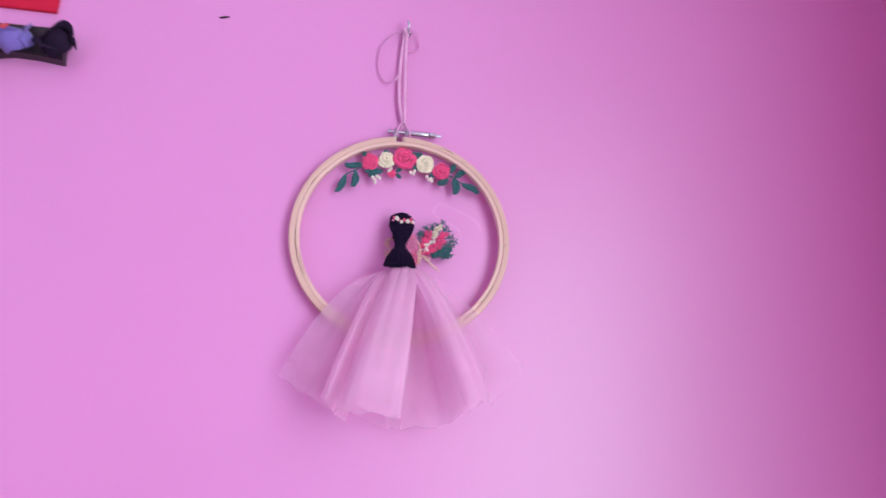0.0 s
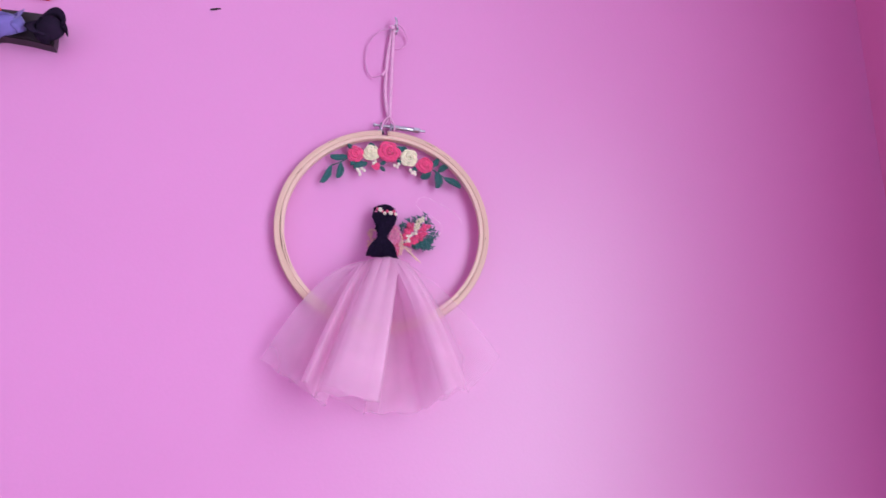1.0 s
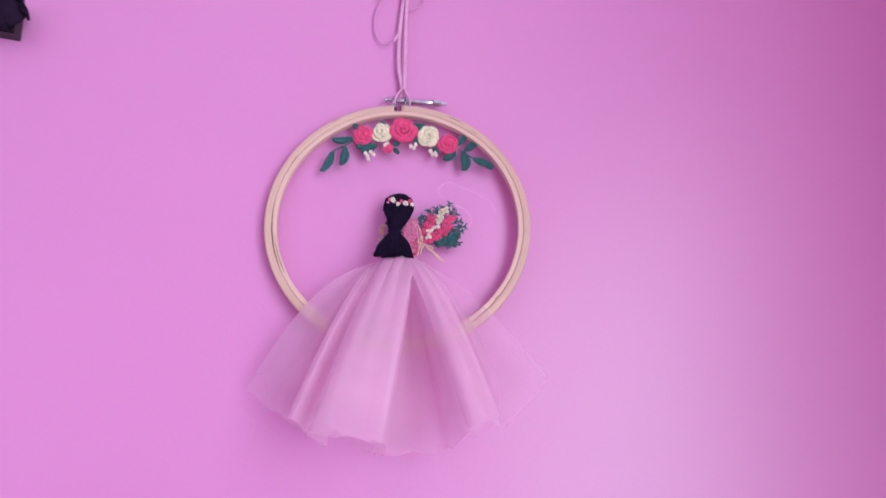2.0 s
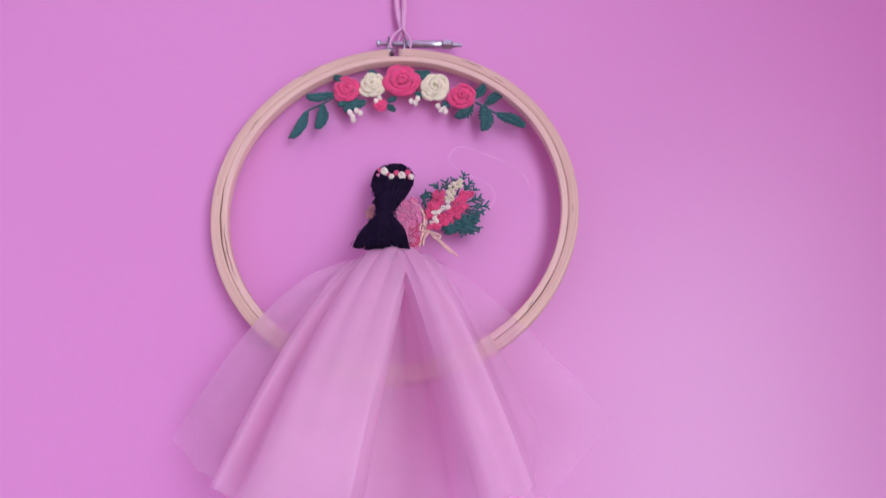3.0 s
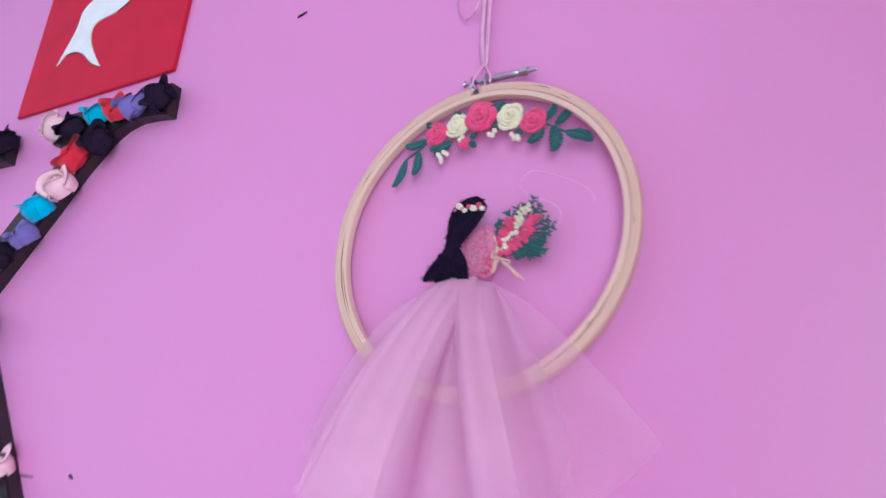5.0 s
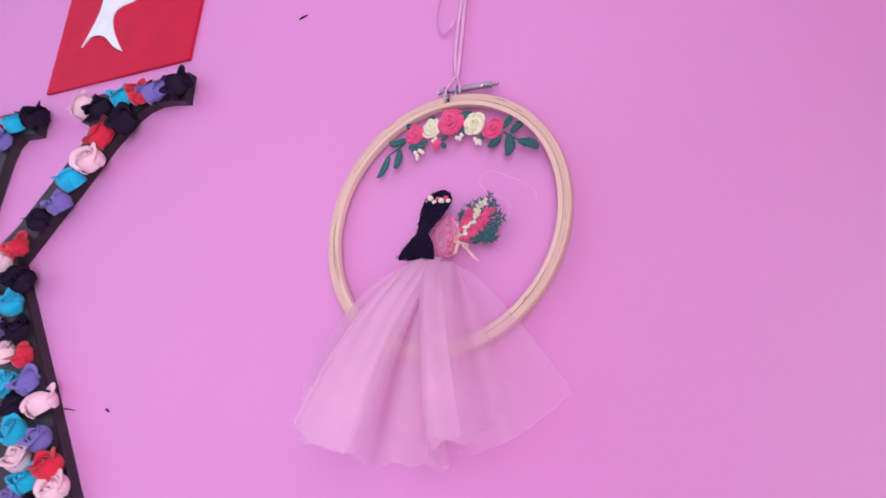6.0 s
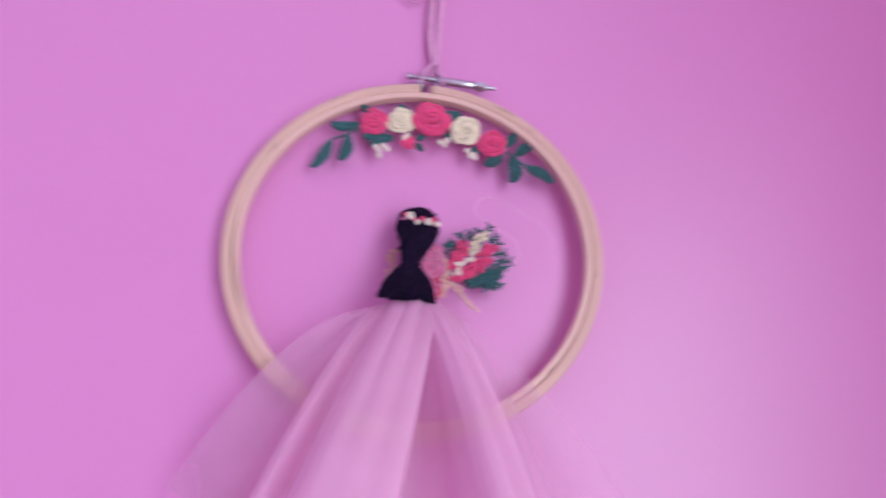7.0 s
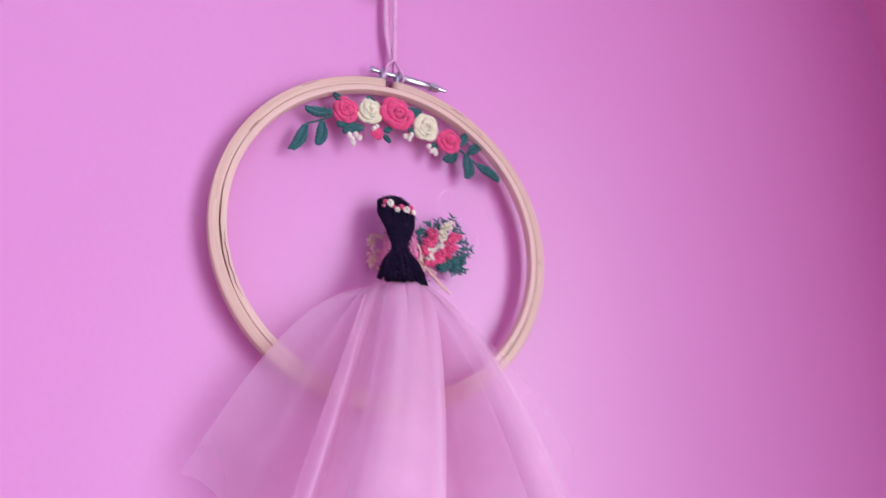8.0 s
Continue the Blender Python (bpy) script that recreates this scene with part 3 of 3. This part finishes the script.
for pts in (((22.5, -8.5), (18.5, -4.5), (17.8, -8.0), (22.5, -8.5)), ((22.5, -8.5), (25.5, -12.5), (27.8, -10.5), (22.5, -8.5)), ((22.5, -8.5), (27.5, -13.8), (33.5, -19.6)), ((22.5, -8.5), (29, -14.2), (36.5, -21)), ((22.5, -8.5), (20, -12), (19.6, -16))):
    tube(bm, smooth_line([P(x, z, 2.6) for x, z in pts], 6), 0.00052, sides=6)
part("bow", bm, PEACH, hoop, "peach thread bow with long tails")

# loose pale thread lying on the net
bm = bmesh.new()
tube(bm, smooth_line([P(x, z, 0.8) for x, z in ((71.6, 18), (69, 24.5), (61.4, 30.2), (50.8, 35.3), (38.7, 39.9), (33.0, 38.4), (30.2, 32.5), (35.1, 26.7), (45.8, 21.7), (52.4, 16.9), (54.0, 9.9), (47.5, 1.4))], 8), 0.00014, sides=5)
part("loose_thread", bm, CLEAR, hoop, "loose pale thread lying on the net")


# ---- tulle skirt: gathered at the waist, falling in folds over the lower rim ----
def skirt(name, hem, length, ripple, seed, label, lie=0.0, pleat=1.0, thin=1.0):
    """A bell of cloth between the gathered waist and a folded hem: (x, d, waist x) in millimetres along the hem."""
    rng = random.Random(seed)
    line = smooth_line(hem, 14)
    n, rows, ph = len(line), 28, rng.random() * 6
    bm = bmesh.new()
    body = bm.verts.layers.float.new("body")
    grid = []
    for j in range(rows + 1):
        r = j / rows
        row = []
        for i, p in enumerate(line):
            k = i / 14
            dx = p.x - 6.0
            w = (p.z - 8.0) / 17.0
            drop = math.sqrt(max(30.0 ** 2, length ** 2 - dx * dx - 0.35 * (p.y - 12) ** 2)) + ripple * math.sin(1.3 * k + ph) + 1.6 * noise.noise(Vector((1.7 * k, ph, 0))) + 0.8 * math.sin(4.1 * k + ph)
            x0 = p.z
            z0 = -21.5 - 3.0 * w * w - 0.25 * lie - 1.4 * abs(math.sin(2.1 * k + 1))
            d0 = 17.0 - 10.0 * min(1.0, w * w) + lie * 0.7 + 1.1 * math.cos(0.95 * p.z)
            side = min(1.0, abs(dx) / 80)
            flare = min(1.0, max(0.0, (-dx - 50) / 40))
            x = x0 + (p.x - x0) * r ** (1 - 0.1 * side - 0.16 * flare) + 1.5 * pleat * (1 - r) ** 3 * math.sin(0.95 * p.z)
            z = z0 + (-24 - drop - z0) * r ** (1.03 + 0.12 * side + 0.2 * flare)
            d = d0 + (p.y - d0) * r ** 0.8 + 6.0 * math.sin(math.pi * r) * (0.4 + 0.6 * min(1, p.y / 40))
            d += 0.45 * r * math.sin(1.9 * k + 5 * r + 2) + 1.7 * pleat * (1 - r) ** 1.1 * min(1.0, 6 * r) * math.sin(2.7 * k + ph)
            over = math.hypot(x - 6, z - 7)
            if over > 72:
                d = max(d, 3.6 + 0.5 * math.sin(2.2 * k))
            v = bm.verts.new(P(x, z, d))
            fray = min(1.0, (1 - r) / (0.22 + 0.08 * noise.noise(Vector((0.9 * k, seed, 0)))))
            v[body] = thin * (0.66 + 0.34 * fray * fray * (3 - 2 * fray)) * (1 - 0.5 * min(1.0, max(0.0, (p.x - 66) / 22)) - 0.2 * min(1.0, max(0.0, (-64 - p.x) / 16)))
            row.append(v)
        grid.append(row)
    for j in range(rows):
        for i in range(n - 1):
            bm.faces.new((grid[j][i], grid[j][i + 1], grid[j + 1][i + 1], grid[j + 1][i]))
    return part(name, bm, TULLE, hoop, label)


skirt("skirt_layer", [(-85, 8, -12), (-75, 14, -12), (-64, 21, -10), (-56, 21, -8), (-44, 14, -4), (-32, 13, -3), (-40, 24, -7), (-52, 42, -10), (-48, 50, -8), (-42, 34, -6), (-38, 56, -4), (-24, 64, 3), (-8, 63, 11), (3, 60, 17), (4, 44, 16), (-3, 24, 13), (-1, 13, 13), (10, 9, 11), (26, 10, 8), (40, 16, 8), (44, 38, 6), (49, 56, 9), (57, 61, 15), (66, 54, 20), (72, 40, 23), (77, 26, 24), (88, 16, 25), (106, 8, 27)], 125, 1.5, 3, "sheer pink tulle skirt falling in wide folds")
skirt("skirt_layer", [(-62, 6, -7), (-50, 12, -5), (-42, 10, -3), (-30, 9, 0), (-16, 8, 8), (-2, 7, 12), (18, 5, 9), (36, 6, 8), (44, 14, 8), (54, 20, 13), (66, 16, 19), (74, 8, 21)], 121, 2.0, 8, "sheer pink tulle underskirt", thin=0.5)
skirt("skirt_fold", [(-38, 59, -4), (-34, 64, -2), (-24, 68, 4), (-7, 67, 12), (2, 64, 16)], 123, 1.0, 5, "wide fold of sheer pink tulle", lie=5.0)
skirt("skirt_fold", [(48, 58, 7), (53, 64, 10), (60, 64, 15), (67, 57, 19)], 122, 1.0, 6, "narrow fold of sheer pink tulle", lie=4.0)

# short dark strokes among the gathers below the waist
for x, z, d, lx, h in ((6.6, -30.2, 27.0, 0.5, 3.2), (17.0, -27.5, 18.5, 3.0, 3.4), (22.5, -26.5, 13.5, 4.0, 4.4)):
    bm = bmesh.new()
    tube(bm, smooth_line([P(x, z, d), P(x + lx * 0.5, z - h * 0.5, d + 0.6), P(x + lx, z - h, d + 0.2)], 5), lambda t: 0.0001 + 0.00022 * math.sin(math.pi * t), sides=6)
    part("stitch", bm, DARK_STROKE, hoop, "short dark stroke in the gathers")


# ---- hook and hanging ribbon ----
hook = holder("wall_hook", pose(-0.0005, 0, 1.858))
tagged(hook, "small steel hook fixed in the pink wall", "hook")
bm = bmesh.new()
tube(bm, smooth_line([Vector(p) for p in ((0, 0.004, 0.0), (0, -0.004, 0.0), (0.001, -0.009, 0.001), (0.0012, -0.011, 0.005), (0, -0.0105, 0.009))], 6), 0.0011, sides=8)
part("pin", bm, STEEL, hook)
bm = bmesh.new()
tube(bm, [Vector((0.0005, y, -0.0005)) for y in (0.0, -0.0012, -0.002)], lambda t: 0.0034 - 0.0014 * t, sides=14)
part("rosette", bm, STEEL, hook)
bm = bmesh.new()
tube(bm, [Vector((0.0005 + 0.0034 * math.cos(k * math.tau / 24), -0.0034, 0.0012 + 0.0034 * math.sin(k * math.tau / 24))) for k in range(25)], 0.0009, sides=6, caps=False)
part("eye_ring", bm, STEEL, hook)

ribbon = holder("hanging_ribbon", pose(0, 0, 1.857))
tagged(ribbon, "narrow pale pink satin ribbon looped from the hook to the hoop", "ribbon")
for line, w in (([(-0.0005, -0.0062, 0.002), (-0.0002, -0.0060, -0.03), (0.0008, -0.0064, -0.06), (0.0016, -0.0068, -0.0925)], 0.0028),
                ([(-0.0015, -0.0058, 0.002), (-0.0040, -0.0045, -0.025), (-0.0046, -0.0045, -0.05), (-0.0032, -0.0052, -0.075), (0.0008, -0.0060, -0.0930)], 0.0030)):
    bm = bmesh.new()
    band(bm, smooth_line([Vector(p) for p in line], 8), w)
    part("strand", bm, RIBBON, ribbon)
for x, x1 in ((-0.0046, -0.0034), (0.0064, 0.0052)):
    bm = bmesh.new()
    tube(bm, smooth_line([Vector(p) for p in ((0.0012, -0.0072, -0.0918), (x * 0.6, -0.0080, -0.0970), (x, -0.0090, -0.1020), (x, -0.0085, -0.1055), (x1, -0.0030, -0.1058), (x1 * 0.6, -0.0025, -0.100), (0.0012, -0.0056, -0.0925))], 6), 0.0008, sides=6)
    part("loop", bm, RIBBON, ribbon, "ribbon loop round the screw")
for line in ([(-0.004, -0.008, -0.001), (-0.014, -0.006, -0.005), (-0.0222, -0.004, -0.017), (-0.0246, -0.003, -0.033), (-0.0222, -0.003, -0.046), (-0.016, -0.004, -0.0530), (-0.009, -0.006, -0.050)],
             [(0.000, -0.009, 0.004), (0.007, -0.007, 0.003), (0.0125, -0.005, -0.006), (0.0125, -0.004, -0.013), (0.008, -0.004, -0.0175), (0.002, -0.004, -0.0195)]):
    bm = bmesh.new()
    band(bm, smooth_line([Vector(p) for p in line], 10), 0.0011)
    part("tail", bm, TAIL, ribbon, "curling ribbon end")
bm = bmesh.new()
blob(bm, (-0.0025, -0.0105, -0.001), 0.0026, (1, 0.8, 1), 0.3)
part("knot", bm, RIBBON, ribbon, "tight ribbon knot")
bm = bmesh.new()
tube(bm, smooth_line([Vector(p) for p in ((-0.0085, -0.0075, -0.052), (-0.0065, -0.0085, -0.048), (-0.0052, -0.009, -0.046))], 4), 0.0010, sides=6)
part("cut_end", bm, RIBBON, ribbon, "snipped ribbon end")

# ---- letter covered with felt roses ----
letter = holder("letter_sign", pose(0, 0, 0))
tagged(letter, "dark brown wooden letter K trimmed with coloured felt roses", "wall letter")
K_FRONT = -0.0110
outline = [(-0.2815, 1.8135), (-0.2787, 1.784), (-0.2983, 1.7863), (-0.3181, 1.7868), (-0.3354, 1.7828), (-0.3507, 1.7738), (-0.3762, 1.7486), (-0.4067, 1.7115), (-0.4750, 1.633), (-0.4263, 1.5762), (-0.3753, 1.517), (-0.3068, 1.4355), (-0.288, 1.418), (-0.270, 1.411), (-0.250, 1.409), (-0.250, 1.382), (-0.450, 1.382), (-0.450, 1.409), (-0.422, 1.411), (-0.416, 1.424), (-0.430, 1.444), (-0.530, 1.578), (-0.5585, 1.553), (-0.5585, 1.430), (-0.549, 1.411), (-0.510, 1.409), (-0.510, 1.382), (-0.697, 1.382), (-0.697, 1.409), (-0.657, 1.411), (-0.648, 1.430), (-0.648, 1.762), (-0.657, 1.778), (-0.697, 1.781), (-0.697, 1.808), (-0.5124, 1.8081), (-0.5067, 1.7754), (-0.5388, 1.7755), (-0.5481, 1.767), (-0.554, 1.7488), (-0.5585, 1.6997), (-0.5585, 1.621), (-0.4947, 1.6717), (-0.4152, 1.7600), (-0.414, 1.772), (-0.420, 1.7795), (-0.432, 1.7810), (-0.432, 1.8085)]
bm = bmesh.new()
prism(bm, [(x - 0.004, z) for x, z in outline], K_FRONT, 0.0, 0.0012)
part("board", bm, BROWN, letter, smooth=False)


def petal_mesh(name, wide, tall, span, close, curl, peak, seed):
    """A bellied felt petal round the -y axis: span degrees to each side, domed over at the top (close 0) or cupped (close 1), its lip turned out by curl and drawn to a point by peak."""
    rng = random.Random(seed)
    bm = bmesh.new()
    nu, nv, sheets = 10, 7, []
    o = Vector((rng.random() * 9, rng.random() * 9, 0))
    for off in (0.0, 0.0009):
        g = []
        for j in range(nv + 1):
            v = j / nv
            row = []
            for i in range(nu + 1):
                u = 2 * i / nu - 1
                dome = radians(4 + 78 * v)
                rr = wide * (math.cos(dome) ** 0.55 * (1 - close) + close * (0.75 + 0.25 * math.cos(dome))) * (0.82 + 0.18 * min(1.0, v / 0.3)) + off + curl * max(0.0, v - 0.70) ** 1.3 * (1.2 - 0.5 * abs(u))
                a = radians(span) * u * (0.78 + 0.30 * math.sin(math.pi * (0.1 + 0.7 * v)))
                top = 1 - 0.34 * abs(u) ** 1.6 + peak * math.exp(-(u / 0.45) ** 2)
                h = tall * math.sin(dome) ** 0.9 * (1 - v * (1 - top)) + 0.0011 * v * noise.noise(Vector((u * 1.7, v * 2, 0)) + o)
                wav = 0.0018 * v * noise.noise(Vector((u * 1.8, v * 1.5, 3)) + o)
                row.append(bm.verts.new(((rr + wav) * math.cos(a), -h, (rr + wav) * math.sin(a))))
            g.append(row)
        sheets.append(g)
    for g, flip in zip(sheets, (True, False)):
        for j in range(nv):
            for i in range(nu):
                q = (g[j][i], g[j][i + 1], g[j + 1][i + 1], g[j + 1][i])
                bm.faces.new(q[::-1] if flip else q)
    a, b = sheets
    for i in range(nu):
        bm.faces.new((a[nv][i], a[nv][i + 1], b[nv][i + 1], b[nv][i]))
    for j in range(nv):
        bm.faces.new((a[j][0], a[j + 1][0], b[j + 1][0], b[j][0]))
        bm.faces.new((a[j][nu], b[j][nu], b[j + 1][nu], a[j + 1][nu]))
    bmesh.ops.recalc_face_normals(bm, faces=bm.faces)
    me = bpy.data.meshes.new(name)
    bm.to_mesh(me)
    bm.free()
    for p in me.polygons:
        p.use_smooth = True
    return me


PETALS = {}
for colour in FELT:
    PETALS[colour] = [petal_mesh("petal", *spec) for spec in ((0.0102, 0.0160, 88, 0.26, 0.018, 0.10, 1), (0.0106, 0.0146, 84, 0.36, 0.034, 0.10, 2), (0.0103, 0.0154, 80, 0.32, 0.026, 0.14, 3), (0.0078, 0.0140, 96, 0.05, 0.006, 0.06, 4))]
    for me in PETALS[colour]:
        me.materials.append(FELT[colour])


def felt_rose(colour, x, z, size, turn, tilt):
    """A rolled heart, two inner petals closed round it and three or four bellied outer petals, glued to the board and looking up."""
    bm = bmesh.new()
    line = [Vector((0.0030 * (1 - t) * math.cos(9 * t), -0.0055 - 0.0085 * (0.6 + 0.4 * t), 0.0030 * (1 - t) * math.sin(9 * t))) for t in [k / 20 for k in range(21)]]
    tube(bm, line, 0.0016, sides=6)
    blob(bm, (0, -0.0062, 0), 0.0080, (1, 0.8, 1), 0.06)
    rose = part("felt_rose", bm, FELT[colour], letter, FELT_WORD[colour] + " felt rose", at=pose(x, K_FRONT + 0.002, z - 0.003, random.uniform(-tilt, tilt) - 34, 0, random.uniform(-tilt, tilt) - 12) @ pose(0, 0, 0, 0, turn, 0) @ Matrix.Scale(size, 4))
    for k in range(2):
        again("petal", PETALS[colour][3], rose, pose(0, 0, 0, 0, 180 * k + 20, 0))
    count = 4 if random.random() < 0.4 else 3
    for k in range(count):
        again("petal", PETALS[colour][k % 3], rose, pose(0, 0, 0, random.uniform(-9, 9), 360 * k / count + random.uniform(-14, 14), random.uniform(-8, 8)) @ Matrix.Scale(random.uniform(0.90, 1.08), 4))


random.seed(11)
for colour, x, z in (("black", -273, 1789), ("violet", -303, 1787), ("red", -326, 1788), ("blue", -352, 1788), ("black", -382, 1784), ("pink", -409, 1786), ("black", -341, 1763), ("red", -364, 1752), ("pink", -377, 1728), ("blue", -398, 1709),
                     ("violet", -413, 1685), ("black", -438, 1668), ("red", -463, 1643), ("pink", -482, 1630), ("black", -457, 1613), ("blue", -438, 1587), ("black", -420, 1562), ("red", -399, 1540), ("violet", -381, 1518), ("blue", -411, 1516), ("pink", -355, 1501),
                     ("black", -393, 1499), ("blue", -382, 1478), ("violet", -343, 1477), ("pink", -370, 1456), ("red", -321, 1455), ("blue", -350, 1439), ("pink", -307, 1440), ("violet", -362, 1424), ("black", -330, 1420), ("red", -300, 1408), ("blue", -262, 1396), ("pink", -390, 1396),
                     ("black", -437, 1610), ("pink", -430, 1540), ("violet", -455, 1560), ("red", -478, 1590), ("blue", -508, 1610), ("black", -495, 1783), ("blue", -530, 1782), ("violet", -548, 1765), ("red", -566, 1783), ("pink", -602, 1782), ("black", -640, 1784)):
    felt_rose(colour, 0.225 + (x / 1000 - 0.225) * 1.0229 - (0.007 if z < 1600 else 0.0), 1.531 + (z / 1000 - 1.531) * 1.0229, random.uniform(1.06, 1.20) * (1.09 if z > 1700 else 1.0), random.uniform(-180, 180), 16)
for k in range(10):
    for x in (-0.620, -0.588):
        felt_rose(random.choice(list(FELT)), x + random.uniform(-0.003, 0.003), 1.735 - 0.036 * k - (0.016 if x > -0.60 else 0), 1.12, random.uniform(0, 360), 12)

# ---- red plaque with a white emblem ----
plaque = holder("wall_plaque", pose(-0.413, 0, 1.945, 0, -1.0, 0) @ pose(0.413, 0, -1.945))
tagged(plaque, "square red painted board with a white emblem", "plaque")
bm = bmesh.new()
box(bm, -0.5305, -0.3000, -0.0035, 0.0, 1.8305, 2.0595, 0.0006)
part("board", bm, SCARLET, plaque, smooth=False)
shape = [(-0.483, 1.879), (-0.473, 1.8875), (-0.459, 1.889), (-0.443, 1.883), (-0.424, 1.868), (-0.408, 1.860), (-0.423, 1.878), (-0.4345, 1.895), (-0.438, 1.910), (-0.430, 1.917), (-0.405, 1.920), (-0.385, 1.930), (-0.380, 1.945), (-0.400, 1.955), (-0.440, 1.950), (-0.462, 1.938), (-0.466, 1.915)]
curve = []
for a, b in ((0, 5), (5, 17)):
    run = (shape + shape[:1])[a:b + 1]
    curve += [(p.x, p.z) for p in smooth_line([Vector((x, 0, z)) for x, z in run], 6)[:-1]]
middle = (sum(x for x, z in curve) / len(curve), sum(z for x, z in curve) / len(curve))
bm = bmesh.new()
prism(bm, [(middle[0] + (x - middle[0]) * 1.045, middle[1] + (z - middle[1]) * 1.03) for x, z in curve], -0.0042, -0.0032)
part("emblem_outline", bm, OUTLINE, plaque, "thin black outline", smooth=False)
bm = bmesh.new()
prism(bm, curve, -0.0047, -0.0034)
part("emblem", bm, EMBLEM, plaque, "curved white shape with a forked end", smooth=False)

# ---- small dark scuffs on the wall ----
for pts, w in ((((-0.1675, 1.8498), (-0.163, 1.8512), (-0.1585, 1.8525)), 0.0018), (((-0.3072, 1.5065), (-0.304, 1.505), (-0.3015, 1.5043)), 0.0022)):
    bm = bmesh.new()
    band(bm, smooth_line([Vector((x, -0.0006, z)) for x, z in pts], 4), lambda t, w=w: w * (0.15 + 0.75 * math.sin(math.pi * t ** 0.7)), 0.0004)
    tagged(part("wall_scuff", bm, MARK), "small dark scuff in the pink wall paint", "wall mark")
bm = bmesh.new()
tube(bm, smooth_line([Vector(p) for p in ((-0.374, -0.002, 1.5000), (-0.3677, -0.0012, 1.5007), (-0.358, -0.0009, 1.5012), (-0.3482, -0.0008, 1.5010))], 5), lambda t: 0.0007 * (1.1 - 0.7 * t), sides=6)
tagged(part("wire_end", bm, MARK), "short dark wire end sticking out behind the letter", "wire")
